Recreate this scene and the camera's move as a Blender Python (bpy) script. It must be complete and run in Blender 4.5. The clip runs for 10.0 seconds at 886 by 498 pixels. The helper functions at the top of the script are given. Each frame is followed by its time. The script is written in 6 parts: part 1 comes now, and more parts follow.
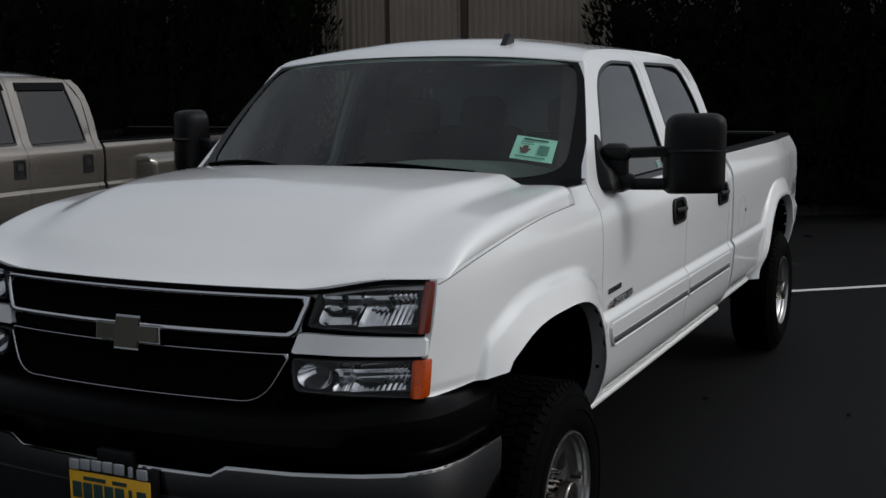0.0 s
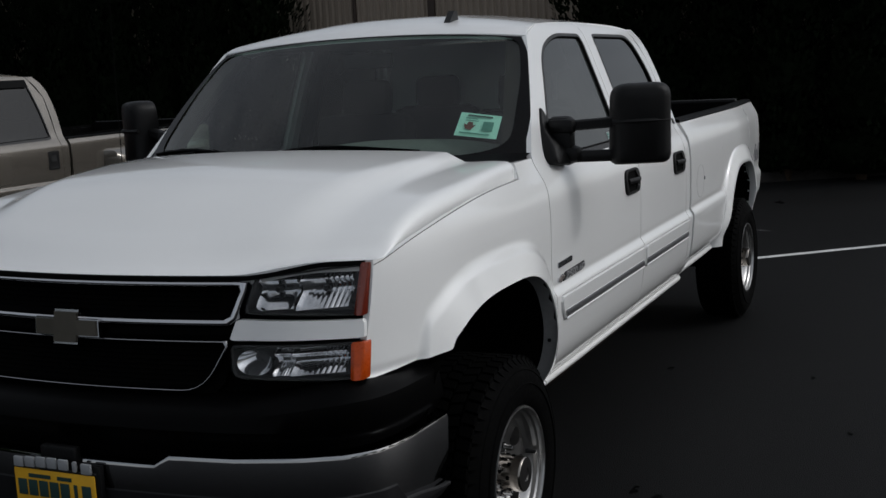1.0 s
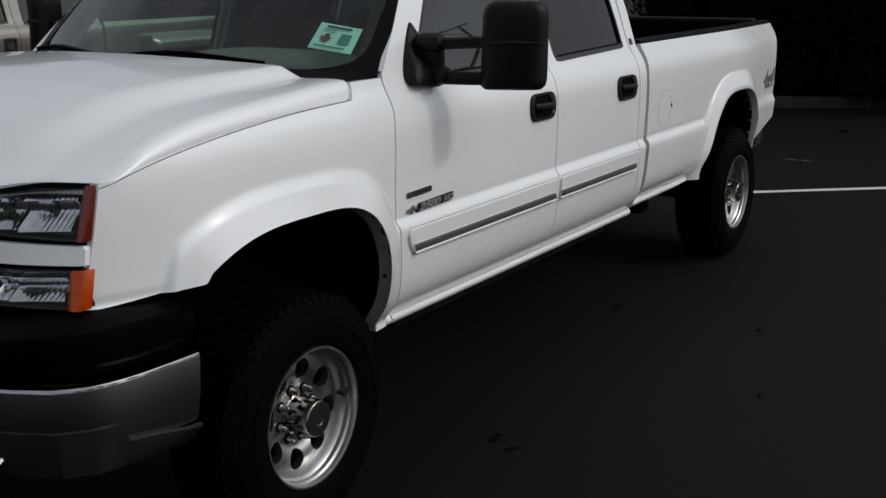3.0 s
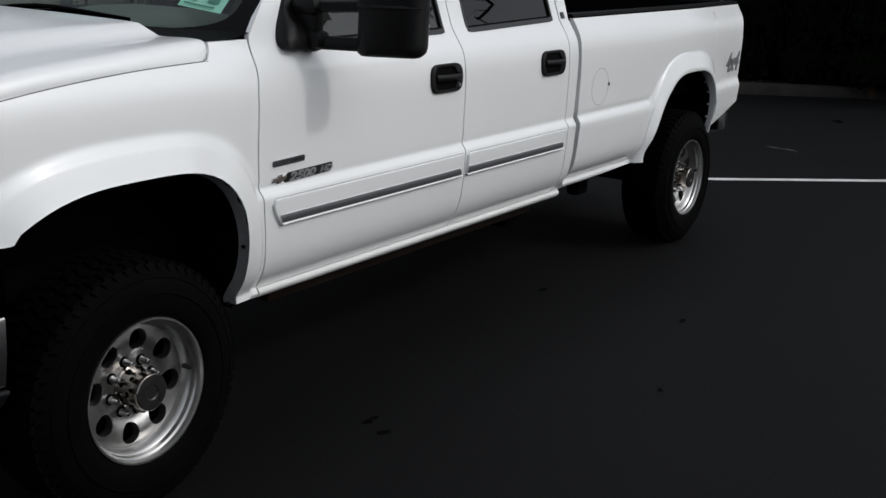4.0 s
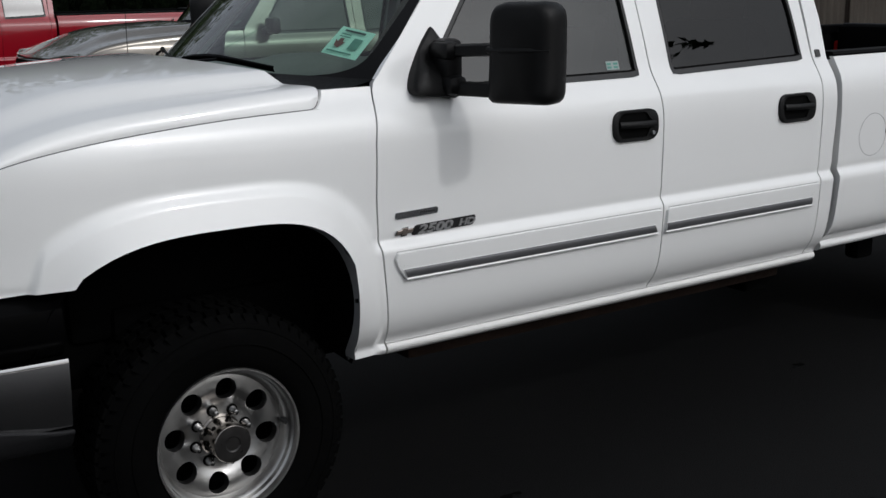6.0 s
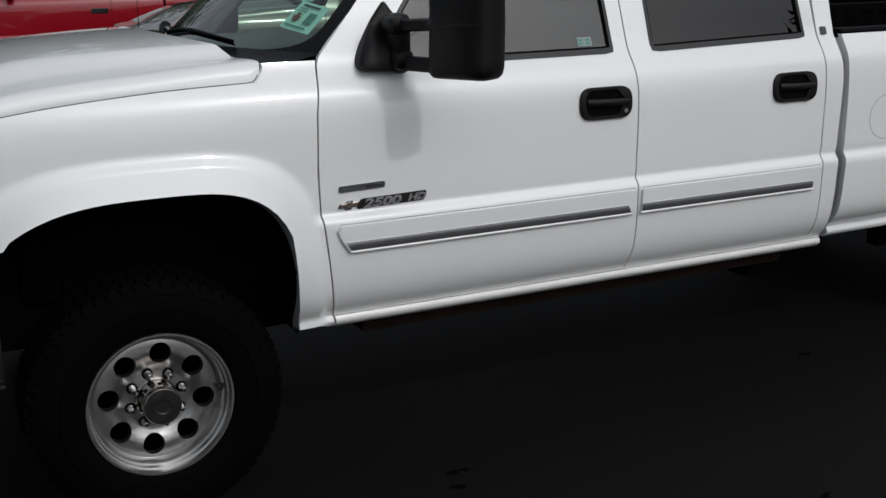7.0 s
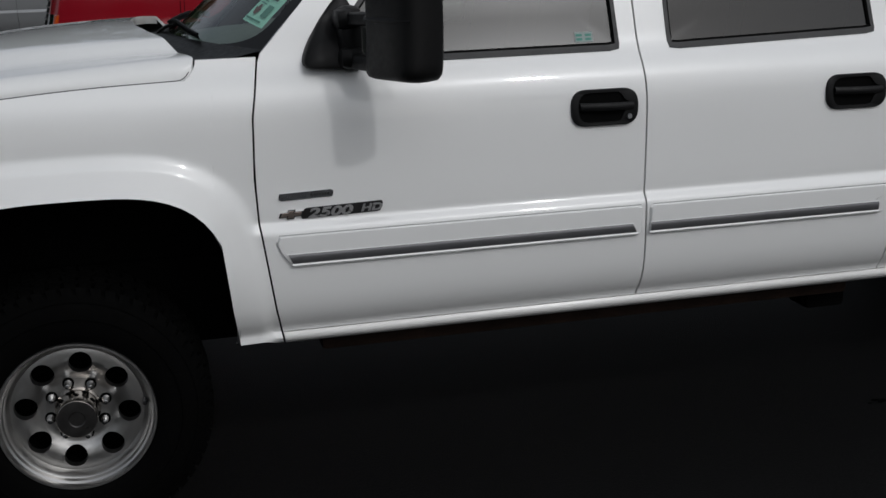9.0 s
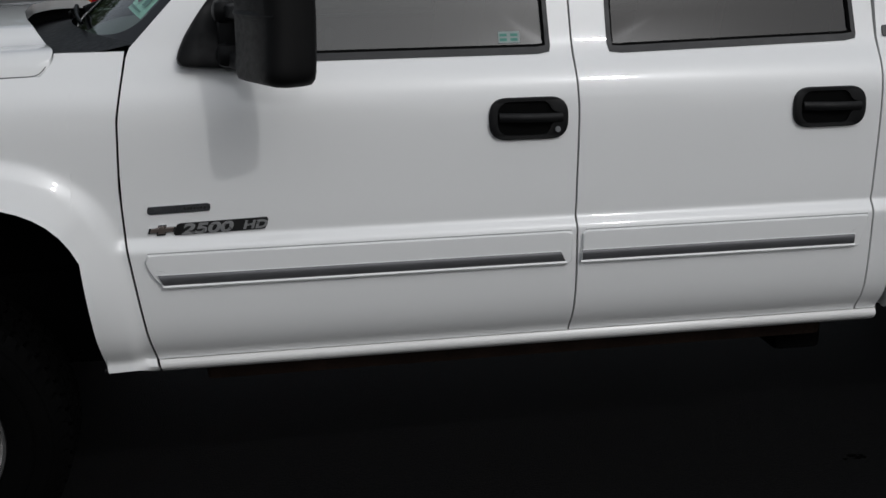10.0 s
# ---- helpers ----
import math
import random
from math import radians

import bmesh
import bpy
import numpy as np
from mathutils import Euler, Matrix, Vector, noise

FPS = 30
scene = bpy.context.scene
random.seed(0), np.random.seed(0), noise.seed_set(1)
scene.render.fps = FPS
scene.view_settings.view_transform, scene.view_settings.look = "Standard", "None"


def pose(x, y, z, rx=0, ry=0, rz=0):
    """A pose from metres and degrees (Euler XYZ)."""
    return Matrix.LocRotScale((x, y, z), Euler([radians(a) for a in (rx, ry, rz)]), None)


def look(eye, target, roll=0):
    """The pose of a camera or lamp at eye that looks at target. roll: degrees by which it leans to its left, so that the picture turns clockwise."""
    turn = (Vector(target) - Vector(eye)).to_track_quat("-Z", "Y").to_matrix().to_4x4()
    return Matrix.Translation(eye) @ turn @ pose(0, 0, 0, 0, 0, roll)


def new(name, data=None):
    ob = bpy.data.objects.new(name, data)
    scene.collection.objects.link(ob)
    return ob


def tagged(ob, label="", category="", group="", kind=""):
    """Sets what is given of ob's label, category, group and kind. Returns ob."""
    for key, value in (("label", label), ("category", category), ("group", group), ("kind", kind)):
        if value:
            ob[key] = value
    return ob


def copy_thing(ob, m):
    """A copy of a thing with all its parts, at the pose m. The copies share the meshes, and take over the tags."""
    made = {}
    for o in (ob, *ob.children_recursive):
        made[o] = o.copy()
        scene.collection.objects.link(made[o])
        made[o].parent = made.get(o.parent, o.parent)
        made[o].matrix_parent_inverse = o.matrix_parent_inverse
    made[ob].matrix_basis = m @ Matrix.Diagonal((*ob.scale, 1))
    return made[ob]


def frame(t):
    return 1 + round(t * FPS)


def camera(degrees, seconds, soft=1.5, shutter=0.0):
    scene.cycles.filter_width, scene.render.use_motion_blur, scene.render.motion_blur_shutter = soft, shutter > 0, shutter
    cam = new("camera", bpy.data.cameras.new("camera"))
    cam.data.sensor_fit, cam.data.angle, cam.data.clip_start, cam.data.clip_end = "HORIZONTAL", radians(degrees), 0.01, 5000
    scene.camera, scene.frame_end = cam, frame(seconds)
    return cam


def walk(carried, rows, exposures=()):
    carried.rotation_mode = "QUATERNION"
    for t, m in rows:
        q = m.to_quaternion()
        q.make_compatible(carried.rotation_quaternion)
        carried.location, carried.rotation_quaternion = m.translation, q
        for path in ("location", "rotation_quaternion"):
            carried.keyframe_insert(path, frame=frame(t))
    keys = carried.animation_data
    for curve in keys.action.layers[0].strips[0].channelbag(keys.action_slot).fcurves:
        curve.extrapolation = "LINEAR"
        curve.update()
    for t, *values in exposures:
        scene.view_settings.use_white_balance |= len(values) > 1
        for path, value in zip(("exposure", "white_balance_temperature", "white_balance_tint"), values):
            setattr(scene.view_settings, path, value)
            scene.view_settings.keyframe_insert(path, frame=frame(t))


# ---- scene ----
cam = camera(42.0, 10.0)
PATH = [
    (0, (-3.478, -2.306, 1.753), (-1.698, -1.436, 1.474), -0.7),
    (0.2, (-3.476, -2.315, 1.755), (-1.697, -1.446, 1.472), -0.7),
    (0.5, (-3.466, -2.332, 1.756), (-1.659, -1.531, 1.452), -0.7),
    (0.8, (-3.439, -2.368, 1.746), (-1.636, -1.558, 1.441), -2.6),
    (1, (-3.405, -2.428, 1.736), (-1.62, -1.581, 1.426), -3.1),
    (1.2, (-3.356, -2.529, 1.729), (-1.58, -1.65, 1.454), -3.0),
    (1.5, (-3.259, -2.676, 1.725), (-1.496, -1.796, 1.383), -0.9),
    (1.8, (-3.147, -2.733, 1.748), (-1.375, -1.9, 1.343), -0.9),
    (2, (-3.074, -2.772, 1.76), (-1.278, -1.985, 1.369), -1.2),
    (2.2, (-3.004, -2.848, 1.746), (-1.233, -2.011, 1.341), -1.7),
    (3.3, (-2.536, -3.324, 1.759), (-0.905, -2.272, 1.276), -0.1),
    (3.5, (-2.481, -3.435, 1.746), (-0.841, -2.391, 1.277), -1.1),
    (3.8, (-2.319, -3.522, 1.722), (-0.689, -2.485, 1.206), 0.7),
    (4, (-2.197, -3.544, 1.714), (-0.585, -2.478, 1.198), 1.7),
    (4.2, (-2.103, -3.568, 1.712), (-0.497, -2.469, 1.25), 0.8),
    (4.5, (-1.986, -3.668, 1.709), (-0.454, -2.476, 1.225), 0.5),
    (4.8, (-1.848, -3.871, 1.694), (-0.434, -2.515, 1.29), 0.2),
    (5, (-1.746, -3.957, 1.688), (-0.417, -2.524, 1.263), 0.9),
    (5.2, (-1.644, -3.967, 1.696), (-0.374, -2.479, 1.279), 0.2),
    (6.3, (-1.083, -4.167, 1.703), (-0.106, -2.48, 1.256), -0.3),
    (6.5, (-0.959, -4.316, 1.687), (-0.059, -2.584, 1.248), -0.0),
    (6.8, (-0.807, -4.373, 1.686), (0.08, -2.646, 1.207), -0.2),
    (7, (-0.713, -4.377, 1.686), (0.162, -2.645, 1.201), -1.1),
    (7.2, (-0.609, -4.36, 1.69), (0.277, -2.643, 1.175), -0.2),
    (7.5, (-0.451, -4.329, 1.696), (0.416, -2.596, 1.2), -0.1),
    (7.8, (-0.306, -4.339, 1.697), (0.482, -2.57, 1.199), -1.1),
    (8, (-0.212, -4.359, 1.699), (0.5, -2.55, 1.226), -2.0),
    (8.2, (-0.113, -4.39, 1.698), (0.509, -2.54, 1.261), -0.7),
    (8.5, (0.038, -4.422, 1.695), (0.584, -2.551, 1.245), -0.6),
    (8.8, (0.181, -4.39, 1.688), (0.66, -2.504, 1.226), -1.3),
    (9, (0.286, -4.345, 1.684), (0.755, -2.468, 1.177), -1.7),
    (9.2, (0.41, -4.292, 1.692), (0.845, -2.422, 1.131), -1.5),
    (9.5, (0.601, -4.201, 1.706), (1.014, -2.332, 1.125), -2.1),
    (9.8, (0.763, -4.097, 1.693), (1.142, -2.218, 1.122), -1.6),
    (10, (0.861, -4.022, 1.679), (1.208, -2.125, 1.148), -0.6),
]
walk(cam, [(t, look(eye, target, roll)) for t, eye, target, roll in PATH], exposures=[(t, ev, 6250, 10) for t, ev in ((0.0, 0.11), (2.0, 0.12), (3.5, 0.25), (4.5, 0.40), (5.0, 0.38), (6.5, 0.20), (7.5, 0.11), (8.5, -0.06), (10.0, -0.15))])

# ---- light ----
SUN_DIR = Vector((0.318, -0.727, 0.613)).normalized()
world = bpy.data.worlds.new("world")
scene.world = world
world.use_nodes = True
wn, wl = world.node_tree.nodes, world.node_tree.links
wbg = wn["Background"]
sky = wn.new("ShaderNodeTexSky")
sky.sky_type = 'NISHITA'
sky.sun_disc = False
sky.sun_elevation = math.asin(SUN_DIR.z)
sky.sun_rotation = math.atan2(SUN_DIR.x, SUN_DIR.y)
sky.dust_density, sky.air_density = 3.0, 1.0
wco = wn.new("ShaderNodeTexCoord")
wmap = wn.new("ShaderNodeMapping")
wmap.inputs["Scale"].default_value = (1.0, 1.0, 2.2)
wnoise = wn.new("ShaderNodeTexNoise")
wnoise.inputs["Scale"].default_value = 2.2
wnoise.inputs["Detail"].default_value = 6.0
wnoise.inputs["Roughness"].default_value = 0.6
wramp = wn.new("ShaderNodeValToRGB")
wramp.color_ramp.elements[0].position, wramp.color_ramp.elements[0].color = 0.32, (2.0, 2.09, 2.2, 1)
wramp.color_ramp.elements[1].position, wramp.color_ramp.elements[1].color = 0.72, (4.5, 4.58, 4.64, 1)
wmix = wn.new("ShaderNodeMix")
wmix.data_type = 'RGBA'
wmix.inputs["Factor"].default_value = 0.82
wl.new(wco.outputs["Generated"], wmap.inputs["Vector"])
wl.new(wmap.outputs["Vector"], wnoise.inputs["Vector"])
wl.new(wnoise.outputs["Fac"], wramp.inputs["Fac"])
wl.new(sky.outputs["Color"], wmix.inputs["A"])
wl.new(wramp.outputs["Color"], wmix.inputs["B"])
# bright cloud round the veiled sun
wdot = wn.new("ShaderNodeVectorMath")
wdot.operation = 'DOT_PRODUCT'
wdot.inputs[1].default_value = SUN_DIR
wmax, wpow, wsc = (wn.new("ShaderNodeMath") for _ in range(3))
wmax.operation, wpow.operation, wsc.operation = 'MAXIMUM', 'POWER', 'MULTIPLY'
wmax.inputs[1].default_value, wpow.inputs[1].default_value, wsc.inputs[1].default_value = 0.0, 8.0, 15.6
wadd = wn.new("ShaderNodeMix")
wadd.data_type, wadd.blend_type = 'RGBA', 'ADD'
wadd.inputs["Factor"].default_value = 1.0
wl.new(wco.outputs["Generated"], wdot.inputs[0])
wl.new(wdot.outputs["Value"], wmax.inputs[0])
wl.new(wmax.outputs["Value"], wpow.inputs[0])
wl.new(wpow.outputs["Value"], wsc.inputs[0])
wl.new(wmix.outputs["Result"], wadd.inputs["A"])
wcore, wsum = wn.new("ShaderNodeMath"), wn.new("ShaderNodeMath")
wcore.operation, wsum.operation = 'POWER', 'MULTIPLY_ADD'
wcore.inputs[1].default_value, wsum.inputs[1].default_value = 220.0, 34.0
wl.new(wmax.outputs["Value"], wcore.inputs[0])
wl.new(wcore.outputs["Value"], wsum.inputs[0])
wl.new(wsc.outputs["Value"], wsum.inputs[2])
wl.new(wsum.outputs["Value"], wadd.inputs["B"])
wl.new(wadd.outputs["Result"], wbg.inputs["Color"])
wbg.inputs["Strength"].default_value = 0.1

sun = new("sun", bpy.data.lights.new("sun", 'SUN'))
sun.data.energy, sun.data.angle, sun.data.color = 0.44, radians(2), (1.0, 0.985, 0.96)
sun.matrix_world = look(SUN_DIR * 50, (0, 0, 0))

# ---- materials ----


def material(name, color, rough=0.5, metal=0.0, coat=0.0, vary=0.06, scale=6.0, bump=0.0, bump_scale=80.0, spec=0.5, fine=60.0, coat_rough=0.04):
    m = bpy.data.materials.new(name)
    m.use_nodes = True
    n, l = m.node_tree.nodes, m.node_tree.links
    b = n["Principled BSDF"]
    b.inputs["Metallic"].default_value = metal
    b.inputs["Coat Weight"].default_value = coat
    b.inputs["Coat Roughness"].default_value = coat_rough
    b.inputs["Specular IOR Level"].default_value = spec
    co = n.new("ShaderNodeTexCoord")
    big, small = n.new("ShaderNodeTexNoise"), n.new("ShaderNodeTexNoise")
    big.inputs["Scale"].default_value, small.inputs["Scale"].default_value = scale, fine
    big.inputs["Detail"].default_value, small.inputs["Detail"].default_value = 4.0, 3.0
    l.new(co.outputs["Object"], big.inputs["Vector"])
    l.new(co.outputs["Object"], small.inputs["Vector"])
    add = n.new("ShaderNodeMath")
    add.operation = 'MULTIPLY_ADD'
    add.inputs[1].default_value = 0.4
    l.new(small.outputs["Fac"], add.inputs[0])
    l.new(big.outputs["Fac"], add.inputs[2])
    ramp = n.new("ShaderNodeMapRange")
    ramp.inputs["From Min"].default_value, ramp.inputs["From Max"].default_value = 0.4, 1.0
    ramp.inputs["To Min"].default_value, ramp.inputs["To Max"].default_value = 1 - vary, 1 + vary
    l.new(add.outputs["Value"], ramp.inputs["Value"])
    mul = n.new("ShaderNodeVectorMath")
    mul.operation = 'SCALE'
    mul.inputs[0].default_value = color
    l.new(ramp.outputs["Result"], mul.inputs["Scale"])
    l.new(mul.outputs["Vector"], b.inputs["Base Color"])
    rr = n.new("ShaderNodeMapRange")
    rr.inputs["From Min"].default_value, rr.inputs["From Max"].default_value = 0.3, 0.7
    rr.inputs["To Min"].default_value, rr.inputs["To Max"].default_value = max(rough * 0.85, 0.0), min(rough * 1.15, 1.0)
    l.new(small.outputs["Fac"], rr.inputs["Value"])
    l.new(rr.outputs["Result"], b.inputs["Roughness"])
    if bump:
        bn, bt = n.new("ShaderNodeBump"), n.new("ShaderNodeTexNoise")
        bt.inputs["Scale"].default_value, bt.inputs["Detail"].default_value = bump_scale, 3.0
        l.new(co.outputs["Object"], bt.inputs["Vector"])
        bn.inputs["Strength"].default_value = bump
        bn.inputs["Distance"].default_value = 0.01
        l.new(bt.outputs["Fac"], bn.inputs["Height"])
        l.new(bn.outputs["Normal"], b.inputs["Normal"])
    return m


def glass(name, tint, clear, rough=0.0, ior=1.6, haze=0.0):
    """A thin tinted pane: mirror gloss by Schlick's curve, alike from both sides, over a see-through tint; haze mixes
    in a streaky pale film to brighten it.
    """
    m = bpy.data.materials.new(name)
    m.use_nodes = True
    n, l = m.node_tree.nodes, m.node_tree.links
    n.remove(n["Principled BSDF"])
    tr, gl, mix, lw, pw, fr = (n.new(k) for k in ("ShaderNodeBsdfTransparent", "ShaderNodeBsdfGlossy", "ShaderNodeMixShader", "ShaderNodeLayerWeight", "ShaderNodeMath", "ShaderNodeMath"))
    f0 = ((ior - 1) / (ior + 1)) ** 2
    tr.inputs["Color"].default_value = (*[c * clear for c in tint], 1)
    gl.inputs["Roughness"].default_value = rough
    gl.inputs["Color"].default_value = (1, 1, 1, 1)
    lw.inputs["Blend"].default_value = 0.5
    pw.operation, fr.operation = 'POWER', 'MULTIPLY_ADD'
    pw.inputs[1].default_value, fr.inputs[1].default_value, fr.inputs[2].default_value = 5.0, 1 - f0, f0
    l.new(lw.outputs["Facing"], pw.inputs[0])
    l.new(pw.outputs["Value"], fr.inputs[0])
    l.new(fr.outputs["Value"], mix.inputs["Fac"])
    l.new(gl.outputs["BSDF"], mix.inputs[2])
    l.new(mix.outputs["Shader"], n["Material Output"].inputs["Surface"])
    if not haze:
        l.new(tr.outputs["BSDF"], mix.inputs[1])
        return m
    # streaky pale colour, added in place of light seen in the pane
    film, df, co, mp, tx, rg = (n.new(k) for k in ("ShaderNodeMixShader", "ShaderNodeBsdfDiffuse", "ShaderNodeTexCoord", "ShaderNodeMapping", "ShaderNodeTexNoise", "ShaderNodeMapRange"))
    df.inputs["Color"].default_value = (0.62, 0.68, 0.64, 1)
    mp.inputs["Scale"].default_value = (2.0, 2.0, 5.0)
    tx.inputs["Scale"].default_value, tx.inputs["Detail"].default_value = 1.6, 5.0
    rg.inputs["From Min"].default_value, rg.inputs["From Max"].default_value = 0.3, 0.7
    rg.inputs["To Min"].default_value, rg.inputs["To Max"].default_value = haze * 0.6, haze * 1.4
    l.new(co.outputs["Object"], mp.inputs["Vector"])
    l.new(mp.outputs["Vector"], tx.inputs["Vector"])
    l.new(tx.outputs["Fac"], rg.inputs["Value"])
    l.new(rg.outputs["Result"], film.inputs["Fac"])
    l.new(tr.outputs["BSDF"], film.inputs[1])
    l.new(df.outputs["BSDF"], film.inputs[2])
    l.new(film.outputs["Shader"], mix.inputs[1])
    return m


PAINT_WHITE = material("white_paint", (0.80, 0.80, 0.79), 0.35, coat=1.0, vary=0.015, scale=2.0, fine=300, spec=0.4, coat_rough=0.03)
PAINT_SILL = material("white_paint_road_dusted", (0.74, 0.735, 0.715), 0.5, coat=0.35, vary=0.05, scale=5.0, fine=120, spec=0.3, coat_rough=0.2)
PAINT_TAN = material("tan_metallic_paint", (0.155, 0.139, 0.118), 0.24, metal=0.6, coat=1.0, vary=0.03, scale=2.0, fine=400)
PAINT_RED = material("red_paint", (0.25, 0.002, 0.010), 0.30, coat=0.8, spec=0.2, vary=0.04, scale=2.0, fine=300)
PAINT_SILVER = material("silver_paint", (0.22, 0.225, 0.23), 0.38, metal=0.4, coat=0.8, vary=0.03, scale=2.0, fine=400)
CHROME = material("chrome", (0.60, 0.60, 0.61), 0.09, metal=1.0, vary=0.03, scale=14)
CHROME_DULL = material("dull_chrome", (0.45, 0.45, 0.46), 0.20, metal=1.0, vary=0.05, scale=6)
FRAME_CHROME = material("grille_frame_chrome", (0.58, 0.58, 0.60), 0.07, metal=1.0, vary=0.05, scale=8)
# chrome with darker reflections put into its colour
FRAME_DARK = material("grille_frame_darkened", (0.36, 0.36, 0.37), 0.12, metal=1.0, vary=0.05, scale=8)
BADGE_SILVER = material("badge_silver", (0.36, 0.36, 0.36), 0.30, metal=0.45, vary=0.05, scale=60)
LUG_CHROME = material("lug_nut_chrome", (0.34, 0.34, 0.34), 0.22, metal=1.0, vary=0.1, scale=60)
ALLOY = material("polished_aluminium", (0.47, 0.463, 0.452), 0.33, metal=1.0, vary=0.05, scale=9)
CAP_DARK = material("hub_cap_dark_face", (0.045, 0.043, 0.042), 0.32, metal=0.7, vary=0.25, scale=30, spec=0.3)
CAP_METAL = material("hub_cap_metal", (0.30, 0.275, 0.25), 0.18, metal=1.0, vary=0.1, scale=30)
BLACK_PLASTIC = material("black_textured_plastic", (0.0045, 0.0044, 0.0045), 0.48, vary=0.15, scale=12, bump=0.12, bump_scale=500, spec=0.2)
BLACK_TRIM = material("black_trim", (0.010, 0.010, 0.0105), 0.4, vary=0.12, scale=20, spec=0.3)
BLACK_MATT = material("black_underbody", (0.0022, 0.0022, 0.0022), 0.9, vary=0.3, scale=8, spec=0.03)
RUSTY = material("rusty_frame_steel", (0.012, 0.007, 0.005), 0.85, vary=0.5, scale=9, bump=0.4, bump_scale=60, spec=0.1)
ARCH_GREY = material("arch_lip_grey", (0.26, 0.26, 0.26), 0.6, vary=0.2, scale=12, spec=0.2)
# near-black: shade in gaps and bowls, also the run channel and aerial
VOID = material("black_recess", (0.003, 0.003, 0.003), 0.9, vary=0.2, scale=30, spec=0.05)
HANDLE_BLACK = material("handle_black_plastic", (0.006, 0.006, 0.0063), 0.5, vary=0.12, scale=30, bump=0.08, bump_scale=600, spec=0.18)
SEAL = material("window_seal_rubber", (0.022, 0.022, 0.023), 0.45, vary=0.12, scale=20, spec=0.3)
RUBBER = material("tyre_rubber", (0.0014, 0.0014, 0.0014), 0.8, vary=0.25, scale=9, bump=0.15, bump_scale=220, spec=0.035)
GRILLE_BLACK = material("grille_mesh_black", (0.002, 0.002, 0.002), 0.8, vary=0.2, scale=30, spec=0.02)
CHROME_BUMPER = material("bumper_chrome", (0.43, 0.43, 0.44), 0.07, metal=1.0, vary=0.05, scale=5)
PAD_BLACK = material("bumper_pad_black", (0.0012, 0.0012, 0.0013), 0.36, vary=0.15, scale=14, spec=0.045)
DAM_GREY = material("air_dam_grey_plastic", (0.016, 0.016, 0.017), 0.55, vary=0.15, scale=14, spec=0.15)
FRIT = material("windscreen_border_black", (0.004, 0.004, 0.0045), 0.15, vary=0.1, scale=10, spec=0.12)
GREY_STRIP = material("grey_moulding_strip", (0.12, 0.12, 0.125), 0.40, metal=0.5, vary=0.08, scale=20)
PLATE_GREY = material("plate_frame_grey", (0.30, 0.31, 0.32), 0.5, vary=0.1, scale=40)
EMBLEM_PALE = material("pale_gold_emblem", (0.52, 0.43, 0.38), 0.3, metal=0.9, vary=0.06, scale=60)
BADGE_DARK = material("badge_dark_field", (0.012, 0.012, 0.012), 0.4, vary=0.1, scale=40)
BADGE_MID = material("badge_mid_grey", (0.16, 0.16, 0.165), 0.35, metal=0.3, vary=0.2, scale=40)
BADGE_GREY = material("badge_grey_plate", (0.40, 0.41, 0.43), 0.22, metal=1.0, vary=0.1, scale=60)
GOLD = material("dull_gold_emblem", (0.095, 0.084, 0.068), 0.34, metal=0.8, vary=0.08, scale=40)
AMBER = material("amber_lens", (0.42, 0.052, 0.0008), 0.30, coat=0.5, vary=0.22, scale=45, fine=150, spec=0.2)
AMBER_RED = material("amber_side_lens", (0.14, 0.014, 0.004), 0.25, coat=0.9, vary=0.12, scale=40, spec=0.3)
RED_LENS = material("red_lens", (0.30, 0.01, 0.01), 0.15, coat=0.8, vary=0.1, scale=50)
REFLECTOR = material("lamp_reflector", (0.76, 0.77, 0.79), 0.10, metal=1.0, vary=0.14, scale=30, bump=0.03, bump_scale=50)
LAMP_BACK = material("lamp_housing", (0.03, 0.031, 0.033), 0.3, metal=0.5, vary=0.2, scale=25)
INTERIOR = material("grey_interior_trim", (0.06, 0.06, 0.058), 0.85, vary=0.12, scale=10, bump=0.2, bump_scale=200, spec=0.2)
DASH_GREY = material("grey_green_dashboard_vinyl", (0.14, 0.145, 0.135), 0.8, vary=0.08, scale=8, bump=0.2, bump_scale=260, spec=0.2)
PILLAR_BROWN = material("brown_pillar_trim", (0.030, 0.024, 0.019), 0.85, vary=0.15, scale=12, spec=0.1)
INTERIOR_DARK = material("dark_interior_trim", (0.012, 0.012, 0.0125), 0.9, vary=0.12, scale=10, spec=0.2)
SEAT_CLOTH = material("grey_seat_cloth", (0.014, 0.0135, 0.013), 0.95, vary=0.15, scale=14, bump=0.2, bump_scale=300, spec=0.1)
STICKER = material("mint_paper", (0.52, 0.86, 0.74), 0.7, vary=0.04, scale=30, spec=0.2)
STICKER_PALE = material("pale_clear_label", (0.30, 0.35, 0.34), 0.6, vary=0.06, scale=60, spec=0.2)
INK = material("dark_ink", (0.03, 0.06, 0.055), 0.8, vary=0.1, scale=60, spec=0.1)
INK_TEAL = material("teal_ink", (0.10, 0.27, 0.22), 0.8, vary=0.1, scale=60, spec=0.1)
INK_RED = material("brown_red_ink", (0.16, 0.06, 0.05), 0.8, vary=0.2, scale=90, spec=0.1)
PLATE_YELLOW = material("yellow_plate_paint", (0.78, 0.42, 0.02), 0.45, vary=0.1, scale=14, spec=0.4)
GLASS_SCREEN = glass("windscreen_glass", (0.84, 1.0, 0.93), 0.80, ior=1.62)
GLASS_SIDE = glass("side_glass", (0.86, 1.0, 0.92), 0.06, haze=0.03)
